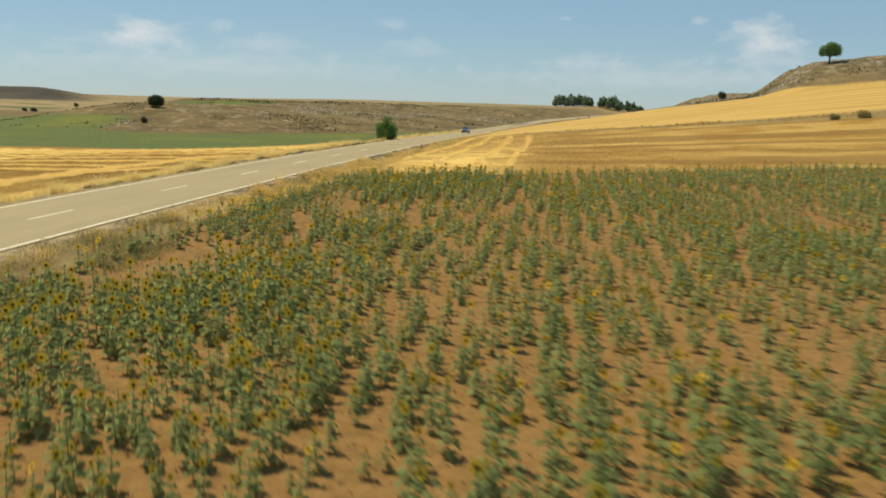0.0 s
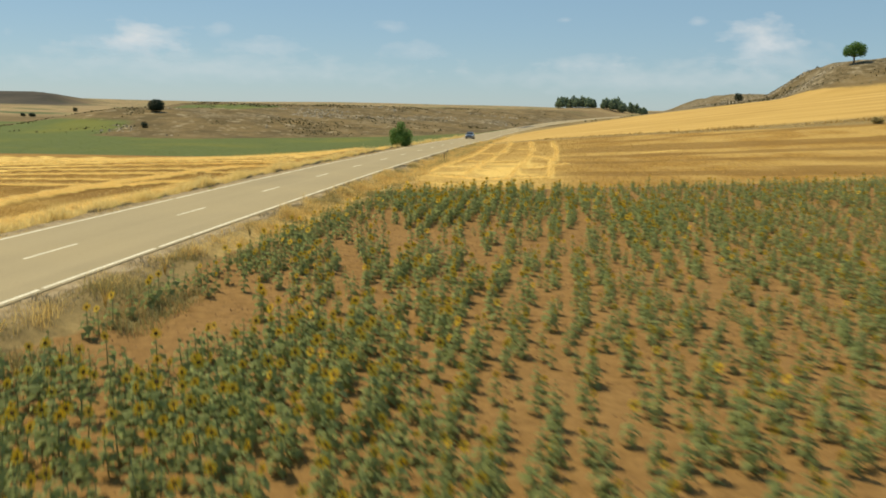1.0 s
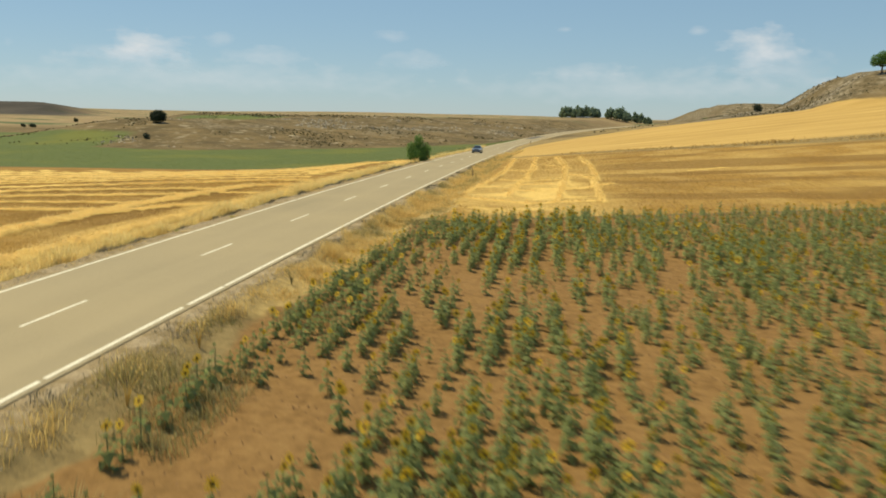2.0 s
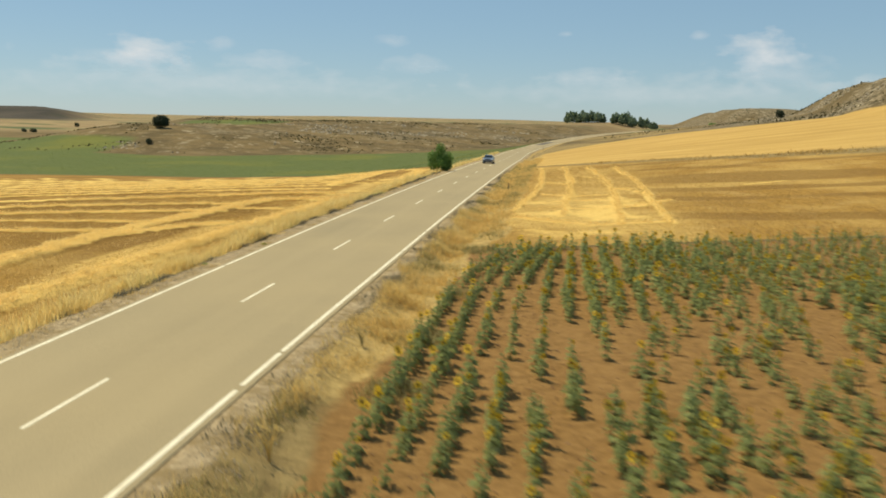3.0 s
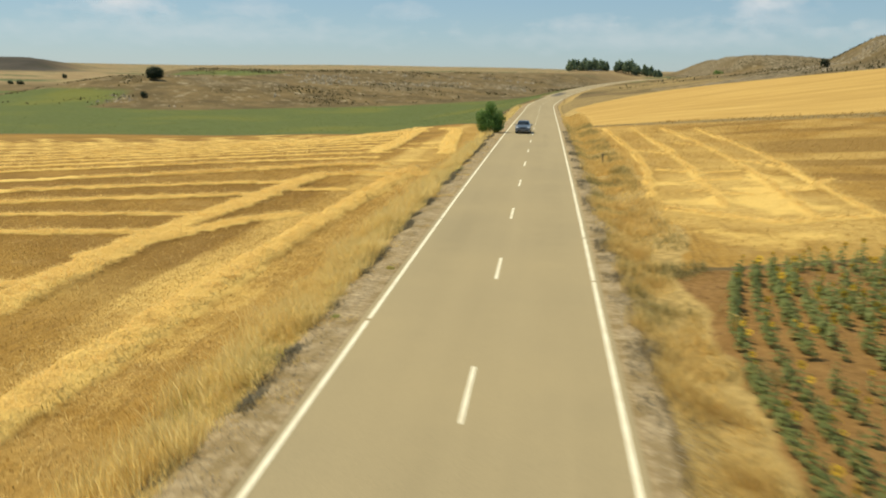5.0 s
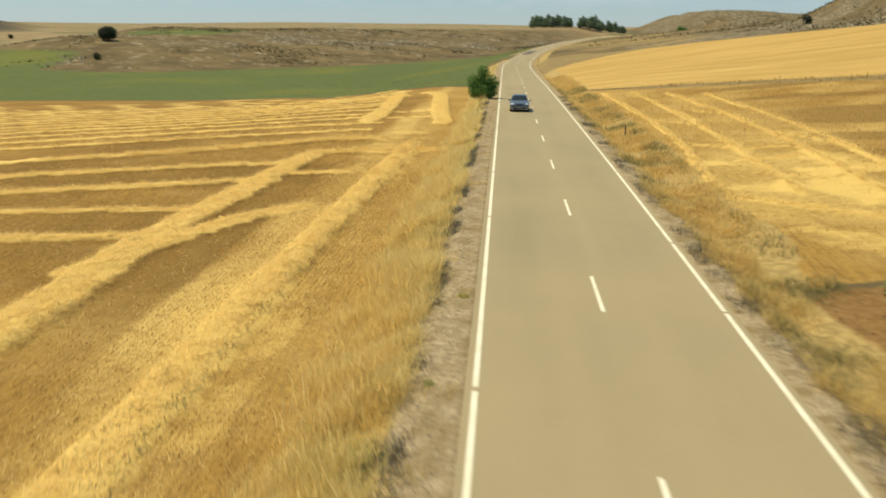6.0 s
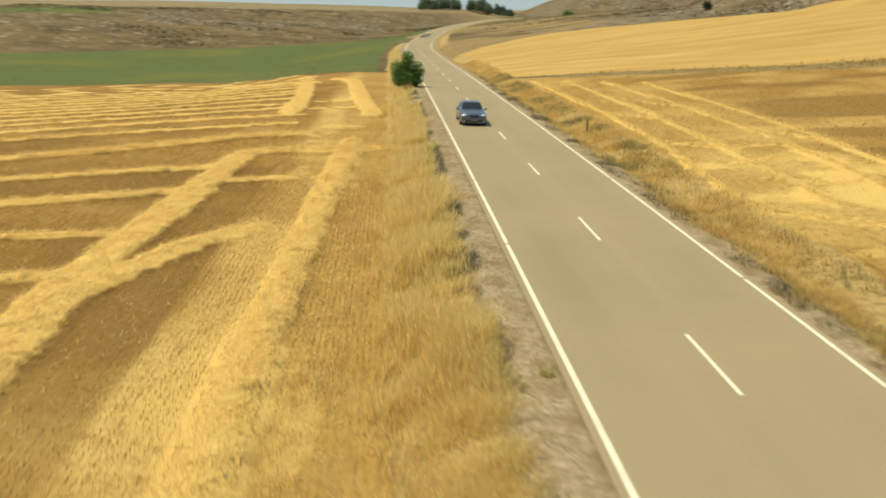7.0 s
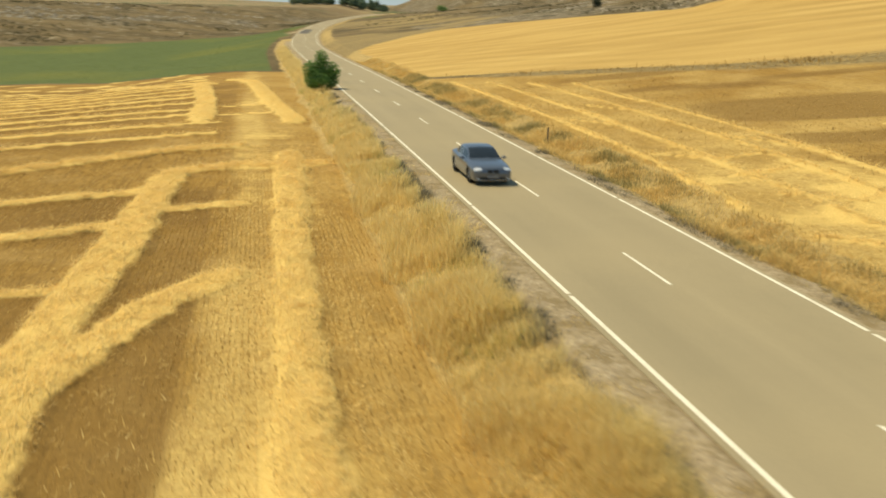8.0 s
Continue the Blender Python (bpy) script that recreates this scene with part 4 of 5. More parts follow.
def build_sunflowers():
    r = random.Random(11)
    # plants of the two rows beside the road, each a thing
    kinds = []
    for i in range(8):
        (sv, sf), leaves, (pv, pf), (dv, df, bf) = sunflower_pieces(r)
        flower = new("sunflower")

        def piece(name, v, f, material, parent, label=""):
            ob = raw_mesh(name, [tuple(q) for q in v], f, [material])
            ob.parent = parent
            return tagged(ob, label)

        piece("stalk", sv, sf, STALK, flower)
        for lv, lf in leaves:
            piece("leaf", lv, lf, LEAF, flower)
        if i % 8 < 3:
            head = piece("flower_head", dv, df + bf, DISC, flower, "dark brown sunflower disc")
            piece("petals", pv, pf, PETAL, head, "bright yellow ray petals")
        else:
            piece("bud", dv, df + bf, LEAF, flower, "closed green bud")
        tagged(flower, "sunflower in bloom" if i % 8 < 3 else "sunflower still in bud", "sunflower", "sunflower rows")
        flower["label"] = "grey-green sunflower with yellow flower on red soil" if i % 8 < 3 else "grey-green sunflower plant still in closed bud"
        kinds.append(flower)
    x, y = planting((0, 1, 2), 27, 66, 0.36)
    z, h = land(x, y), plant_height(x, y)
    used = set()
    for i, (a, b, c, d) in enumerate(zip(x[:260], y[:260], z, h)):
        k = r.randrange(8)
        m = pose(a, b, c - 0.02, r.uniform(-6, 6), r.uniform(-6, 6), r.uniform(-35, 35))
        ob = kinds[k] if k not in used else copy_thing(kinds[k], m)
        if k not in used:
            ob.matrix_basis = m
            used.add(k)
        ob.scale = (d * 1.05,) * 3
    # the rest of the field
    stock = []
    for i in range(14):
        (sv, sf), leaves, (pv, pf), (dv, df, bf) = sunflower_pieces(r)
        v, f, w = [], [], []

        def add(pv_, pf_, which):
            o = len(v)
            v.extend(tuple(q) for q in pv_)
            f.extend(tuple(o + j for j in q) for q in pf_)
            w.extend([which] * len(pf_))

        add(sv, sf, 1)
        for lv, lf in leaves:
            add(lv, lf, 0)
        if i % 14 < 8:
            add(pv, pf, 2), add(dv, df, 3), add(dv, bf, 0)
        else:
            add(dv, df + bf, 0)
        stock.append((np.array(v), np.array(f), np.array(w)))
    x1, y1 = planting(range(3, 30), -4, 78, 0.27)
    x2, y2 = planting(range(30, 84), -4, 96, 0.36)
    x3, y3 = planting((0, 1, 2), -4, 27, 0.32)
    x4, y4 = planting(np.arange(0.5, 12.5), -4, 27, 0.75)
    x, y = np.concatenate([x1, x2, x3, x4]), np.concatenate([y1, y2, y3, y4])
    z, h = land(x, y) - 0.02, plant_height(x, y)
    pick, turn = rng.integers(0, 14, len(x)), np.radians(rng.uniform(-40, 40, len(x)))
    V, F, W, o = [], [], [], 0
    for k, (v, f, w) in enumerate(stock):
        q = np.nonzero(pick == k)[0]
        c, s = np.cos(turn[q])[:, None], np.sin(turn[q])[:, None]
        tx, ty = rng.normal(0, 0.08, (2, len(q), 1))
        px, py, pz = v[None, :, 0] * 1.0, v[None, :, 1] * 1.0, v[None, :, 2]
        hx = h[q][:, None]
        X = (px * c - py * s + tx * pz) * hx + x[q][:, None]
        Y = (px * s + py * c + ty * pz) * hx + y[q][:, None]
        Z = pz * hx + z[q][:, None]
        V.append(np.stack([X, Y, Z], -1).reshape(-1, 3))
        F.append((f[None] + (o + np.arange(len(q)) * len(v))[:, None, None]).reshape(-1, 3))
        W.append(np.tile(w, len(q)))
        o += len(q) * len(v)
    ob = raw_mesh("sunflower_field", np.concatenate(V), np.concatenate(F), [LEAF, STALK, PETAL, DISC], np.concatenate(W))
    tagged(ob, "rows of grey-green sunflowers with small yellow heads", "sunflowers", kind="stuff")


# ---- trees and bushes ----
def branch(bm, a, b, ra, rb, sides=6):
    d = (b - a).normalized()
    u = d.orthogonal().normalized()
    w = d.cross(u)
    rings = [[bm.verts.new(p + (u * math.cos(k * math.tau / sides) + w * math.sin(k * math.tau / sides)) * r_) for k in range(sides)] for p, r_ in ((a, ra), (b, rb))]
    for k in range(sides):
        bm.faces.new((rings[0][k], rings[0][(k + 1) % sides], rings[1][(k + 1) % sides], rings[1][k]))
    bm.faces.new(rings[1])


def leaf_cloud(lobes, n, size, seed):
    """Leaves in the outer part of some ellipsoids: small bent quads."""
    g = np.random.default_rng(seed)
    vol = np.array([l[3] * l[4] * l[5] for l in lobes])
    which = g.choice(len(lobes), n, p=vol / vol.sum())
    L = np.array(lobes)[which]
    d = g.normal(size=(n, 3))
    d /= np.linalg.norm(d, axis=1)[:, None]
    rad = g.random(n) ** 0.42
    c = L[:, :3] + d * rad[:, None] * L[:, 3:6]
    u = g.normal(size=(n, 3))
    u /= np.linalg.norm(u, axis=1)[:, None]
    w = np.cross(u, d)
    w /= np.linalg.norm(w, axis=1)[:, None] + 1e-9
    s = size * g.uniform(0.6, 1.3, n)[:, None]
    v = np.stack([c - u * s, c + w * s * 0.6 + d * s * 0.2, c + u * s, c - w * s * 0.6 + d * s * 0.2], 1).reshape(-1, 3)
    return v, np.arange(4 * n).reshape(-1, 4)


def tree(name, label, category, x, y, lobes, n, size, leaf, trunk_r, fork, seed, group="", sink=0.1):
    """A tapered trunk with limbs into each lobe of the crown."""
    t = new(name)
    t.location = (x, y, float(land(np.array([x]), np.array([y]))[0]) - sink)
    bm = bmesh.new()
    g = random.Random(seed)
    foot, top_ = Vector((0, 0, 0)), Vector((g.uniform(-0.1, 0.1), g.uniform(-0.1, 0.1), fork))
    branch(bm, foot, top_, trunk_r, trunk_r * 0.75, 8)
    for l in lobes:
        end = Vector(l[:3]) + Vector((0, 0, -0.2 * l[5]))
        mid = top_.lerp(end, 0.5) + Vector((g.uniform(-1, 1), g.uniform(-1, 1), 0)) * 0.12 * fork
        branch(bm, top_, mid, trunk_r * 0.55, trunk_r * 0.35)
        branch(bm, mid, end, trunk_r * 0.35, trunk_r * 0.1)
    part("trunk", bm, BARK, t)
    v, f = leaf_cloud(lobes, n, size, seed)
    crown = raw_mesh("crown", v, f, [leaf])
    crown.parent = t
    return tagged(t, label, category, group)


def build_trees():
    tree("roadside_tree", "bushy dark green young tree on the road bank", "tree", -5.15, 141.6,
         [(0, 0, 1.3, 1.75, 1.6, 1.15), (-0.75, 0.1, 2.2, 1.15, 1.0, 1.0), (0.7, -0.1, 2.1, 1.2, 1.0, 1.0), (0.0, 0, 3.2, 0.75, 0.75, 0.95), (0.75, 0.1, 1.2, 0.8, 0.9, 0.8), (-0.85, 0, 1.1, 0.7, 0.8, 0.8)], 6500, 0.11, TREE_LEAF, 0.13, 0.7, 3)
    tree("hilltop_tree", "round-crowned green tree alone on the knoll", "tree", RTREE[0], RTREE[1],
         [(-1.2, 0, 2.6, 1.2, 1.2, 1.15), (1.0, 0, 2.8, 1.5, 1.4, 1.35), (0.2, 0.2, 3.4, 1.4, 1.4, 1.1), (-0.2, -0.3, 2.1, 1.2, 1.2, 0.8), (1.6, 0.2, 2.0, 0.8, 0.8, 0.8), (-1.7, 0, 1.9, 0.7, 0.7, 0.7)], 4500, 0.13, TREE_LEAF, 0.22, 1.3, 5)
    tree("holm_oak", "dark round holm oak standing on the dry hill", "tree", OAK[0], OAK[1],
         [(0, 0, 2.9, 3.9, 3.6, 2.9), (-1.6, 0, 3.4, 2.6, 2.6, 2.4), (1.6, 0.4, 3.6, 2.6, 2.6, 2.4), (0.2, 0, 4.6, 2.6, 2.6, 1.8), (2.6, 0, 2.0, 1.6, 1.6, 1.4)], 5200, 0.26, OAK_LEAF, 0.35, 1.0, 6)
    for i, (x, y, w, h, leaf, name, label) in enumerate(BUSHES):
        tree(name, label, "bush", x, y, [(0, 0, 0.45 * h, 0.45 * w, 0.45 * w, 0.5 * h), (0.25 * w, 0, 0.35 * h, 0.3 * w, 0.35 * w, 0.38 * h), (-0.22 * w, 0.1, 0.5 * h, 0.3 * w, 0.3 * w, 0.45 * h)], 600, 0.06 * (w + h) / 2 + 0.03, leaf, 0.05 * w, 0.25 * h, 20 + i)
    # a windbreak of pines at the bend
    g = random.Random(9)
    for i in range(30):
        u = i / 29
        if 0.42 < u < 0.50 or 0.76 < u < 0.80:
            continue
        x, y = PINES[0] + (PINES[2] - PINES[0]) * u, PINES[1] + (PINES[3] - PINES[1]) * u + g.uniform(-6, 6)
        h = g.uniform(5.0, 7.6) * (1.0 if u < 0.9 else 0.55) * PINE_SIZE
        w = h * g.uniform(0.30, 0.42)
        tree("pine", "dark green pine in a far windbreak", "tree", x, y,
             [(0, 0, 0.38 * h, w, w, 0.30 * h), (g.uniform(-0.2, 0.2) * w, 0, 0.62 * h, 0.75 * w, 0.75 * w, 0.25 * h), (0, 0, 0.84 * h, 0.42 * w, 0.42 * w, 0.18 * h)], 420, 0.5 * PINE_SIZE, PINE_LEAF, 0.16, 0.2 * h, 60 + i, "pine windbreak", 0.4)


# ---- the car ----
def car_materials():
    m = Mat("blue-grey metallic paint")
    paint = m.done(m.ramp(m.noise(160, 2), [(0.3, (0.105, 0.116, 0.136)), (0.7, (0.140, 0.153, 0.176))]), 0.28, metal=0.55, spec=0.5, Coat_Weight=0.8, Coat_Roughness=0.05)
    glass = plain("tinted window glass", (0.012, 0.015, 0.018), (0.020, 0.024, 0.028), 3, 0.05, spec=0.6)
    return dict(paint=paint, glass=glass,
                black=plain("black plastic", (0.012, 0.012, 0.012), (0.025, 0.025, 0.025), 30, 0.5),
                lamp=plain("clear lamp glass", (0.62, 0.64, 0.66), (0.80, 0.82, 0.84), 12, 0.12, 0.2, 0.6),
                red=plain("red lamp glass", (0.20, 0.010, 0.008), (0.28, 0.015, 0.010), 12, 0.2),
                chrome=plain("chrome", (0.60, 0.60, 0.60), (0.70, 0.70, 0.70), 20, 0.15, 1.0),
                rubber=plain("tyre rubber", (0.014, 0.013, 0.012), (0.032, 0.030, 0.027), 25, 0.85),
                rim=plain("silver alloy", (0.32, 0.33, 0.34), (0.45, 0.46, 0.47), 20, 0.3, 0.8),
                plate=plain("white number plate", (0.22, 0.22, 0.22), (0.28, 0.28, 0.28), 20, 0.5),
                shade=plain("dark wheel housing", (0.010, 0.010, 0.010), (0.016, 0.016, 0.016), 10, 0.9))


def box(bm, x0, x1, y0, y1, z0, z1, bevel=0.0):
    vs = [bm.verts.new((x, y, z)) for z in (z0, z1) for y in (y0, y1) for x in (x0, x1)]
    fs = [bm.faces.new([vs[i] for i in q]) for q in ((0, 2, 3, 1), (4, 5, 7, 6), (0, 1, 5, 4), (2, 6, 7, 3), (0, 4, 6, 2), (1, 3, 7, 5))]
    if bevel:
        bmesh.ops.bevel(bm, geom=list({e for f in fs for e in f.edges}), offset=bevel, segments=2, affect="EDGES", profile=0.6)
    return bm


AXLES, WHEEL_R, TRACK = (-1.48, 1.48), 0.35, 0.79


def build_car():
    M = car_materials()
    car = new("car")
    tagged(car, "blue-grey metallic saloon car driving on the road", "car")
    # hull: half width, sill, shoulder and middle heights along the length; the front looks to -y
    at = [-2.46, -2.40, -2.25, -2.0, -1.5, -0.9, 0.0, 1.0, 1.7, 2.2, 2.40, 2.46]
    half = [0.72, 0.83, 0.88, 0.91, 0.925, 0.925, 0.925, 0.925, 0.915, 0.88, 0.80, 0.70]
    sill = [0.30, 0.24, 0.20, 0.19, 0.19, 0.19, 0.19, 0.19, 0.20, 0.24, 0.30, 0.38]
    shoulder = [0.66, 0.72, 0.76, 0.80, 0.86, 0.91, 0.91, 0.94, 0.95, 0.94, 0.90, 0.84]
    middle = [0.72, 0.80, 0.85, 0.90, 0.96, 1.00, 0.99, 1.00, 1.05, 1.05, 1.00, 0.90]
    ys = np.unique(np.concatenate([np.linspace(-2.46, 2.46, 72), at]))
    ups = (0.0, 0.10, 0.22, 0.34, 0.46, 0.58, 0.70, 0.82, 0.92, 1.0)
    ins = (0.88, 0.95, 0.985, 0.995, 1.0, 1.0, 0.995, 0.985, 0.965, 0.93)
    bm = bmesh.new()
    grid = []
    for y in ys:
        w, z0, zs, zm = (float(np.interp(y, at, q)) for q in (half, sill, shoulder, middle))
        side = [(w * i, z0 + (zs - z0) * u) for u, i in zip(ups, ins)] + [(w * 0.80, zs + 0.55 * (zm - zs)), (w * 0.5, zs + 0.90 * (zm - zs)), (0.0, zm)]
        ring = [(-x, z) for x, z in side] + [(x, z) for x, z in side[-2::-1]]
        row = []
        for x, z in ring:
            yy = y
            for a in AXLES:
                d = math.hypot(y - a, z - WHEEL_R)
                if abs(x) > 0.6 and 0.34 < d < 0.46:
                    yy, z = a + (y - a) * 0.405 / d, WHEEL_R + (z - WHEEL_R) * 0.405 / d
            row.append(bm.verts.new((x, yy, z)))
        grid.append(row)
    for p, q in zip(grid[:-1], grid[1:]):
        for i in range(len(p) - 1):
            c = (p[i].co + q[i + 1].co) / 2
            if abs(c.x) > 0.6 and any(math.hypot(c.y - a, c.z - WHEEL_R) < 0.40 for a in AXLES):
                continue
            bm.faces.new((p[i], p[i + 1], q[i + 1], q[i]))
    bm.faces.new(grid[0][::-1]), bm.faces.new(grid[-1])
    bmesh.ops.recalc_face_normals(bm, faces=bm.faces)
    body = part("body", bm, M["paint"], car, smooth_faces=True)
    # wheel housings and floor
    part("floor_pan", box(bmesh.new(), -0.62, 0.62, -2.3, 2.3, 0.2, 0.55), M["shade"], body, "dark underbody")
    # cabin: roof with pillars, and the panes between them
    cy = [-0.98, -0.62, -0.26, 0.02, 0.4, 0.8, 1.10, 1.45, 1.86]
    ch = [0.96, 1.18, 1.36, 1.425, 1.46, 1.45, 1.41, 1.25, 1.02]
    shells = {k: bmesh.new() for k in ("roof", "windscreen", "rear_window", "side_window", "side_window_b")}
    st = np.linspace(-0.98, 1.86, 36)
    rows_ = []
    for y in st:
        h = float(np.interp(y, cy, ch))
        base, rise = 0.90, h - 0.90
        w0 = 0.86 - 0.10 * abs((y - 0.4) / 1.4) ** 2
        pts = [(w0, base), (w0 - 0.10 * rise, base + 0.22 * rise), (w0 - 0.34 * rise, base + 0.78 * rise), (w0 - 0.46 * rise, base + 0.93 * rise), (w0 - 0.62 * rise, h - 0.008), (0.28, h), (0.0, h + 0.004)]
        rows_.append([Vector((-x, y, z)) for x, z in pts] + [Vector((x, y, z)) for x, z in pts[-2::-1]])
    n = len(rows_[0])
    for j in range(len(st) - 1):
        ym = 0.5 * (st[j] + st[j + 1])
        for i in range(n - 1):
            k = min(i, n - 2 - i)
            key = "roof"
            if k >= 3 and -0.93 < ym < -0.10:
                key = "windscreen"
            elif k >= 3 and 1.18 < ym < 1.80:
                key = "rear_window"
            elif k == 1 and -0.55 < ym < 1.35 and not 0.30 < ym < 0.40:
                key = "side_window" if i < n / 2 else "side_window_b"
            b = shells[key]
            b.faces.new([b.verts.new(q) for q in (rows_[j][i], rows_[j][i + 1], rows_[j + 1][i + 1], rows_[j + 1][i])])
    for key, b in shells.items():
        bmesh.ops.remove_doubles(b, verts=b.verts, dist=0.0005)
        bmesh.ops.recalc_face_normals(b, faces=b.faces)
        part(key.replace("_b", "") if key.endswith("_b") else key, b, M["paint"] if key == "roof" else M["glass"], car, "" if key == "roof" else "dark tinted glass pane", True)
    # front: lamps, grille, intake, plate
    for s in (-1, 1):
        bm = bmesh.new()
        bmesh.ops.create_uvsphere(bm, u_segments=14, v_segments=8, radius=1.0, matrix=Matrix.LocRotScale((s * 0.66, -2.31, 0.715), Euler((0.2, s * 0.12, s * 0.38)), (0.22, 0.15, 0.082)))
        part("headlight", bm, M["lamp"], car, "clear headlight", True)
        part("grille", box(bmesh.new(), min(s * 0.03, s * 0.26), max(s * 0.03, s * 0.26), -2.50, -2.36, 0.58, 0.73, 0.02), M["black"], car, "black kidney-shaped grille")
        part("fog_lamp", box(bmesh.new(), min(s * 0.52, s * 0.74), max(s * 0.52, s * 0.74), -2.47, -2.36, 0.31, 0.35, 0.01), M["lamp"], car, "small bright fog lamp")
        bm = bmesh.new()
        bmesh.ops.create_uvsphere(bm, u_segments=12, v_segments=8, radius=1.0, matrix=Matrix.LocRotScale((s * 1.0, -0.55, 0.99), None, (0.11, 0.06, 0.07)))
        box(bm, min(s * 0.84, s * 0.95), max(s * 0.84, s * 0.95), -0.57, -0.52, 0.93, 0.97)
        part("wing_mirror", bm, M["paint"], car, smooth_faces=True)
        part("tail_light", box(bmesh.new(), min(s * 0.48, s * 0.82), max(s * 0.48, s * 0.82), 2.33, 2.44, 0.74, 0.88, 0.03), M["red"], car, "red tail light")
        for y in (0.22, 1.05):
            part("door_handle", box(bmesh.new(), min(s * 0.915, s * 0.945), max(s * 0.915, s * 0.945), y - 0.09, y + 0.09, 0.80, 0.825, 0.008), M["chrome"], car)
    part("air_intake", box(bmesh.new(), -0.62, 0.62, -2.478, -2.38, 0.29, 0.41, 0.02), M["black"], car, "black lower air intake")
    part("front_bumper_lip", box(bmesh.new(), -0.74, 0.74, -2.486, -2.34, 0.25, 0.275, 0.008), M["chrome"], car, "bright bumper strip")
    part("number_plate", box(bmesh.new(), -0.26, 0.26, -2.512, -2.470, 0.37, 0.46, 0.005), M["plate"], car)
    # wheels
    wheels = []
    for y in AXLES:
        for s in (-1, 1):
            wheel = new("wheel")
            wheel.parent = car
            wheel.location = (s * TRACK, y, WHEEL_R)
            bm = bmesh.new()
            prof = [(0.225, -0.10), (0.30, -0.115), (0.34, -0.105), (0.35, -0.07), (0.35, 0.07), (0.34, 0.105), (0.30, 0.115), (0.225, 0.10)]
            rings = [[bm.verts.new((x, r_ * math.cos(k * math.tau / 28), r_ * math.sin(k * math.tau / 28))) for r_, x in prof] for k in range(28)]
            for k in range(28):
                for i in range(len(prof) - 1):
                    bm.faces.new((rings[k][i], rings[k][i + 1], rings[(k + 1) % 28][i + 1], rings[(k + 1) % 28][i]))
            part("tyre", bm, M["rubber"], wheel, smooth_faces=True)
            bm = bmesh.new()
            bmesh.ops.create_cone(bm, cap_ends=True, segments=20, radius1=0.07, radius2=0.05, depth=0.05, matrix=Matrix.Translation((s * 0.085, 0, 0)) @ Matrix.Rotation(math.pi / 2, 4, "Y"))
            for k in range(5):
                q = Matrix.Rotation(k * math.tau / 5, 4, "X")
                vs = [bm.verts.new(q @ Vector((s * dx, dy, dz))) for dx, dy, dz in ((0.09, -0.035, 0.04), (0.09, 0.035, 0.04), (0.075, 0.022, 0.226), (0.075, -0.022, 0.226), (0.05, -0.035, 0.04), (0.05, 0.035, 0.04), (0.035, 0.022, 0.226), (0.035, -0.022, 0.226))]
                for f in ((0, 1, 2, 3), (4, 7, 6, 5), (0, 4, 5, 1), (1, 5, 6, 2), (2, 6, 7, 3), (3, 7, 4, 0)):
                    bm.faces.new([vs[i] for i in f])
            bmesh.ops.recalc_face_normals(bm, faces=bm.faces)
            part("rim", bm, M["rim"], wheel, "five-spoke alloy rim")
            wheels.append(wheel)
    return car, wheels


SPEED = 16.5


def car_place(t):
    y = 92.35 + SPEED * (8.0 - t)
    x = -1.36 + 0.3 * smooth((y - 105) / 60)
    return float(road_x(y) + x), y, float(road_z(y))


# ---- small things by the road ----
def bent_stem(points, radii, sides=4):
    """A thin tapered tube through some points."""
    bm = bmesh.new()
    rings = [[bm.verts.new(p + Vector((math.cos(k * math.tau / sides), math.sin(k * math.tau / sides), 0)) * r_) for k in range(sides)] for p, r_ in zip(points, radii)]
    for a, b in zip(rings[:-1], rings[1:]):
        for k in range(sides):
            bm.faces.new((a[k], a[(k + 1) % sides], b[(k + 1) % sides], b[k]))
    bm.faces.new(rings[-1])
    return bm


def build_roadside():
    for x, y, h in POSTS:
        p = new("marker_post")
        p.location = (x, y, float(top(np.array([x]), np.array([y]))[0]) - 0.05)
        bm = box(bmesh.new(), -0.045, 0.045, -0.04, 0.04, 0, h, 0.012)
        part("shaft", bm, POST, p)
        part("cap", box(bmesh.new(), -0.049, 0.049, -0.044, 0.044, h - 0.22, h - 0.10, 0.004), plain("faded reflector", (0.16, 0.12, 0.09), (0.24, 0.19, 0.14), 20), p, "faded reflector band")
        tagged(p, "weathered dark marker post on the road verge", "post", "road marker posts")
    # dry thistles standing above the verge
    g = random.Random(21)
    for x, y, h, leaf in THISTLES:
        t = new("thistle")
        t.location = (x, y, float(top(np.array([x]), np.array([y]))[0]) - 0.03)
        ends = []
        for k in range(9):
            a, s = g.uniform(0, 6.28), g.uniform(0.15, 0.5)
            mid = Vector((0.25 * s * math.cos(a), 0.25 * s * math.sin(a), 0.5)) * h
            end = Vector((s * math.cos(a), s * math.sin(a), g.uniform(0.75, 1.0))) * h
            part("stem", bent_stem((Vector((0, 0, 0)), mid, end), (0.012, 0.008, 0.004)), leaf, t)
            ends.append(end)
        for end in ends:
            hm = bmesh.new()
            bmesh.ops.create_icosphere(hm, subdivisions=1, radius=0.028, matrix=Matrix.Translation(end))
            part("seed_head", hm, leaf, t)
        tagged(t, "withered branching thistle beside the road edge", "weed", "verge thistles")


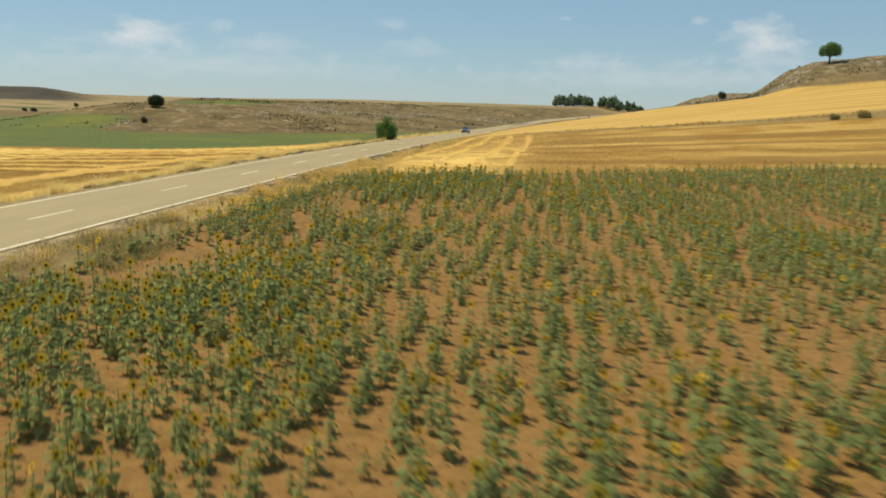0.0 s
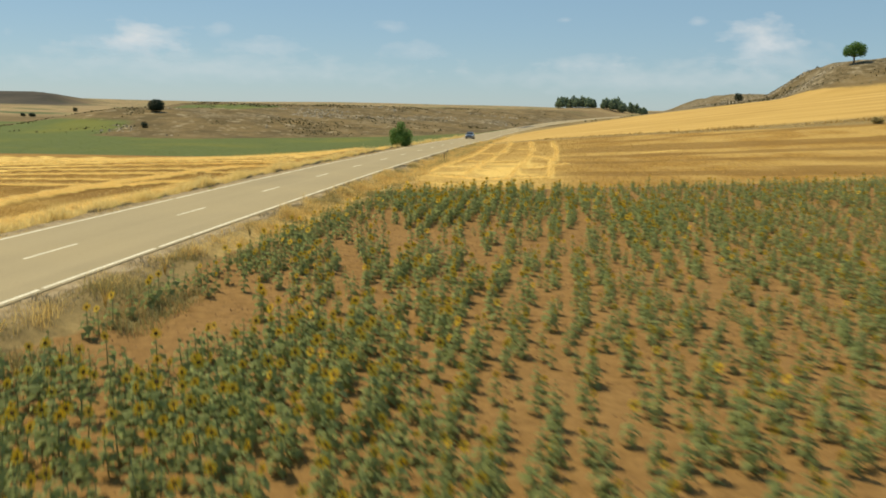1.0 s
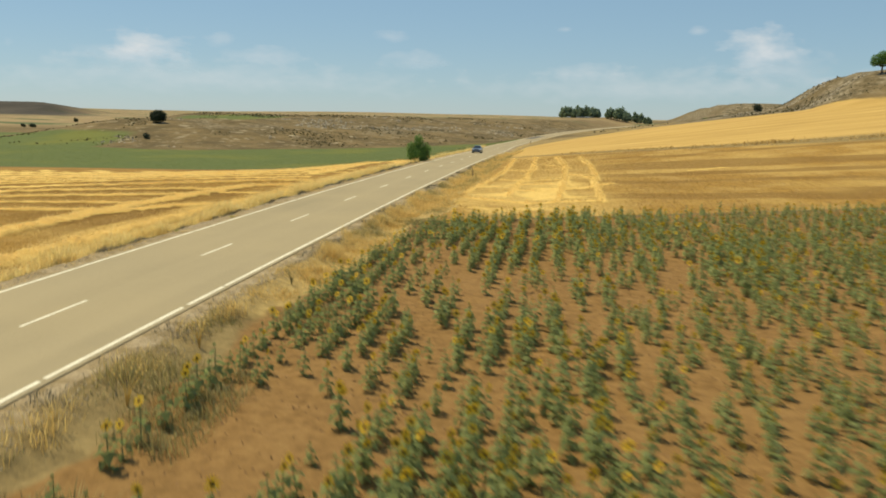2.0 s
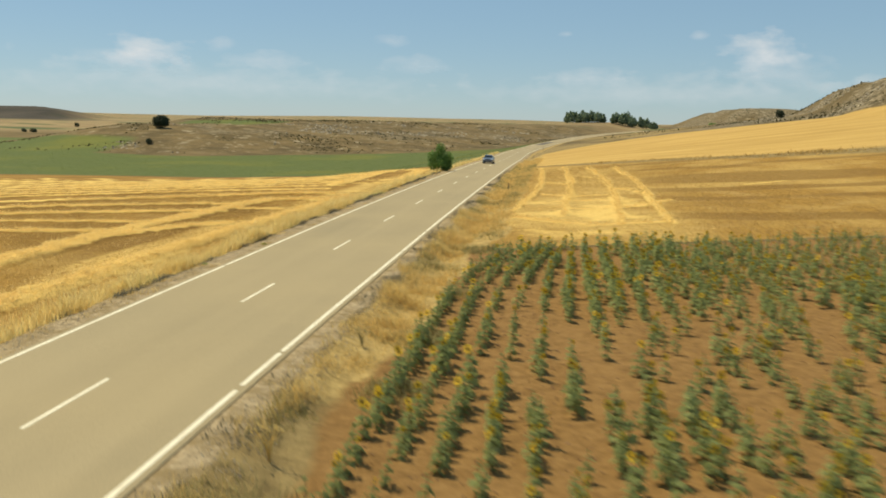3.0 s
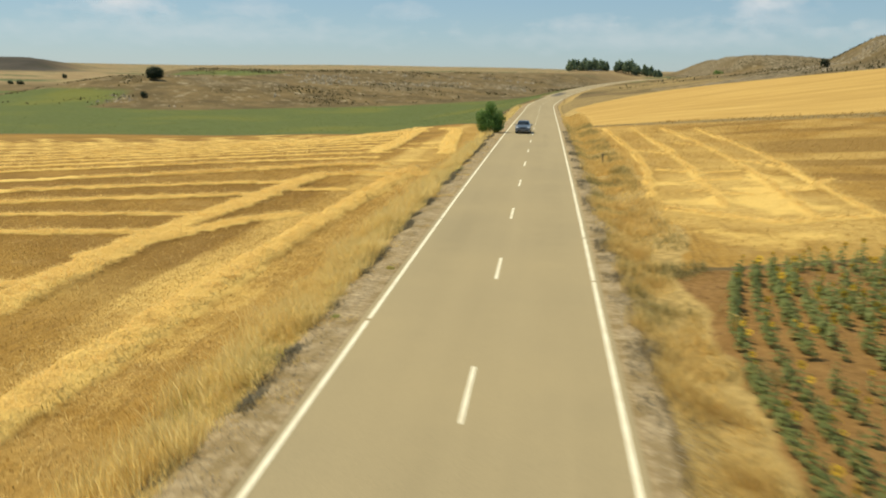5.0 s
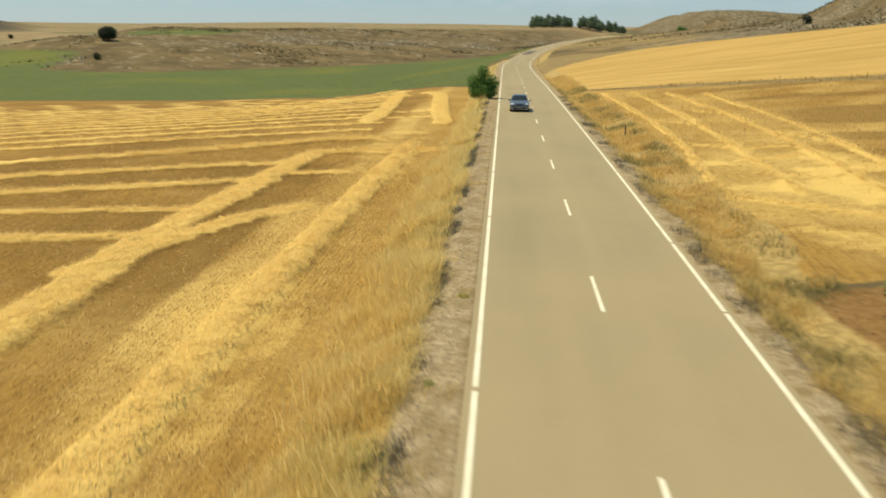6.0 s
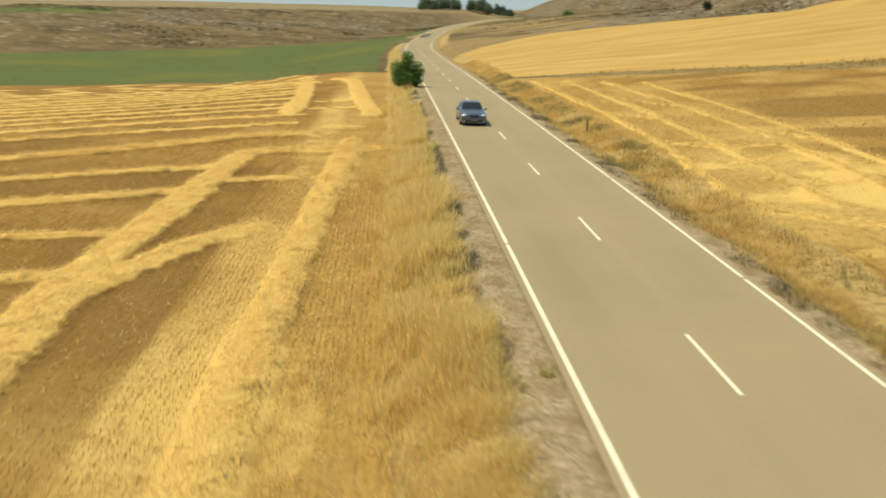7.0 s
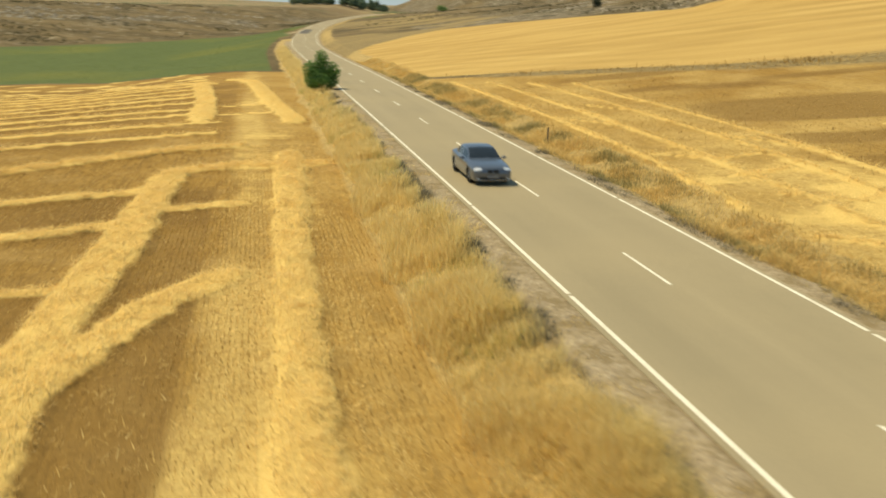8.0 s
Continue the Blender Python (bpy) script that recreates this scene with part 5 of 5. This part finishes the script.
# ---- clouds and painted horizon haze, far behind everything ----
def build_clouds_and_haze():
    def haze(name, seed, thin, glow):
        m = Mat(name)
        uv = m.scaled(1.0, 1.0, 2.2)
        n = m.noise(0.008, 5, 0.55, m.node("ShaderNodeVectorMath", Vector=uv).outputs[0])
        rim = m.attr("body")
        d = m.math("ADD", rim, m.math("MULTIPLY", m.math("SUBTRACT", n, 0.5), 1.9))
        a = m.math("MULTIPLY", m.step(d, 0.12, 1.15), thin)
        out = m.t.nodes["Material Output"]
        clear = m.node("ShaderNodeBsdfTransparent")
        # light put into the colour: sheets glow, sunlit tops paler than bluish bases
        lit = m.node("ShaderNodeEmission", Color=m.mix(m.attr("lit_crest"), (0.52, 0.60, 0.66), (0.80, 0.76, 0.70)), Strength=glow)
        mx = m.node("ShaderNodeMixShader", Fac=a)
        m.t.links.new(clear.outputs[0], mx.inputs[1])
        m.t.links.new(lit.outputs[0], mx.inputs[2])
        m.t.links.new(mx.outputs[0], out.inputs["Surface"])
        return m.m

    thick, thin = haze("cumulus", 1, 0.75, CLOUD_GLOW), haze("thin cloud and painted haze", 2, 0.30, CLOUD_GLOW)
    for az_, el_, w, h, mat in CLOUDS_AND_HAZE:
        # a shallow self-glowing bowl 4.4 km away
        R = 4400.0
        nx, nz = 26, 14
        u, v = np.meshgrid(np.linspace(-1, 1, nx), np.linspace(-1, 1, nz))
        a = radians(az_) + u.ravel() * radians(w) * 0.5
        e = radians(el_) + v.ravel() * radians(h) * 0.5
        r_ = R - 60 * np.cos(u.ravel() * 1.5) * np.cos(v.ravel() * 1.5)
        co = np.stack([r_ * np.sin(a) * np.cos(e), 30 + r_ * np.cos(a) * np.cos(e), 7 + r_ * np.sin(e)], 1)
        i = (np.arange(nz - 1)[:, None] * nx + np.arange(nx - 1)[None]).ravel()
        ob = raw_mesh("cloud", co, np.stack([i, i + 1, i + nx + 1, i + nx], 1), [thick if mat else thin])
        d = np.hypot(u.ravel(), v.ravel() * (1.0 + 0.35 * (v.ravel() < 0)))
        ob.data.attributes.new("body", "FLOAT", "POINT").data.foreach_set("value", np.clip(1.0 - d, -1, 1).astype(np.float32))
        ob.data.attributes.new("lit_crest", "FLOAT", "POINT").data.foreach_set("value", np.clip(0.5 + 0.5 * v.ravel(), 0, 1).astype(np.float32))
        ob.visible_shadow = False
        tagged(ob, "soft white self-glowing sheet of summer cloud and haze low over the horizon", "cloud", kind="structure")


# places of single things
OAK, RTREE = (-173.5, 421.0), (77.5, 203.0)
BUSHES = [
    (-158.5, 377.0, 3.2, 3.0, OAK_LEAF, "hill_bush", "small dark bush at the foot of the hill"),
    (-345.0, 594.0, 5.5, 3.2, OAK_LEAF, "far_bush", "dark bushes far off in the valley"),
    (-353.0, 596.0, 4.0, 3.0, OAK_LEAF, "far_bush", "dark bushes far off in the valley"),
    (-404.0, 755.0, 4.5, 4.5, OAK_LEAF, "far_bush", "dark bush beside pale far fields"),
    (64.0, 247.8, 2.2, 2.4, OAK_LEAF, "slope_bush", "dark thorn bush on the rough slope"),
    (60.0, 124.0, 1.8, 1.2, WEED, "strip_bush", "brown bush in the dry grass strip"),
    (56.5, 124.0, 1.4, 1.0, WEED, "strip_bush", "brown bush in the dry grass strip"),
    (-3.78, 63.6, 0.34, 0.18, OLIVE, "weed_tuft", "small brown weed tuft at the asphalt edge"),
    (140.0, 790.0, 9.0, 6.0, TREE_LEAF, "slope_bush", "green bush on the far slope"),
]
PINES, PINE_SIZE = (19.0, 785.0, 92.0, 775.0), 1.6
POSTS = [(6.05, 104.7, 1.05), (6.6, 292.0, 1.5), (-4.6, 240.0, 0.9)]
THISTLES = [(6.5, 103.0, 0.8, WEED), (5.3, 33.0, 0.9, DRY), (5.1, 37.4, 0.8, DRY), (5.6, 27.4, 0.8, DRY), (5.2, 28.2, 0.7, DRY), (5.0, 46.0, 0.6, WEED), (6.9, 58.0, 0.7, DRY)]
CLOUD_GLOW = 0.95
# the last two, widest sheets are no clouds: they paint pale horizon haze
CLOUDS_AND_HAZE = [(12.3, 4.3, 5.6, 3.4, 1), (13.2, 3.1, 9.0, 3.4, 0), (-25.4, 3.7, 6.4, 2.6, 1), (-26.0, 3.4, 8.0, 2.2, 0), (-18.5, 3.5, 6.0, 1.4, 0), (-9.0, 3.4, 5.0, 1.8, 0), (2.0, 2.8, 7.0, 1.8, 0), (-34.5, 3.8, 4.0, 2.0, 0), (8.6, 5.4, 1.4, 0.8, 0), (-21.0, 4.3, 2.2, 1.2, 0), (0.6, 5.5, 1.2, 0.5, 0), (-10.5, 4.9, 3.0, 1.0, 0), (19.0, 2.2, 8.0, 2.4, 0), (-22.0, 2.0, 34.0, 3.2, 0), (6.0, 1.9, 30.0, 3.0, 0)]

build_trees()
build_grass()
build_stubble()
build_stones()
build_sunflowers()
build_roadside()
build_clouds_and_haze()
CAR, WHEELS = build_car()


def motions():
    frames_ = [k / FPS for k in range(0, 241)]
    rows = []
    for t in frames_[::10] + [8.0]:
        x, y, z = car_place(t)
        x2, y2, z2 = car_place(t + 0.1)
        rows.append((t, pose(x, y, z, -math.degrees(math.atan2(z2 - z, y - y2)), 0, math.degrees(math.atan2(x2 - x, y - y2)))))
    if rows[-1][0] == rows[-2][0]:
        rows.pop()
    walk(CAR, rows)
    for wheel in WHEELS:
        at = wheel.location.copy()
        walk(wheel, [(t, pose(at.x, at.y, at.z, math.degrees(SPEED * t / WHEEL_R) % 360.0)) for t in frames_])


motions()
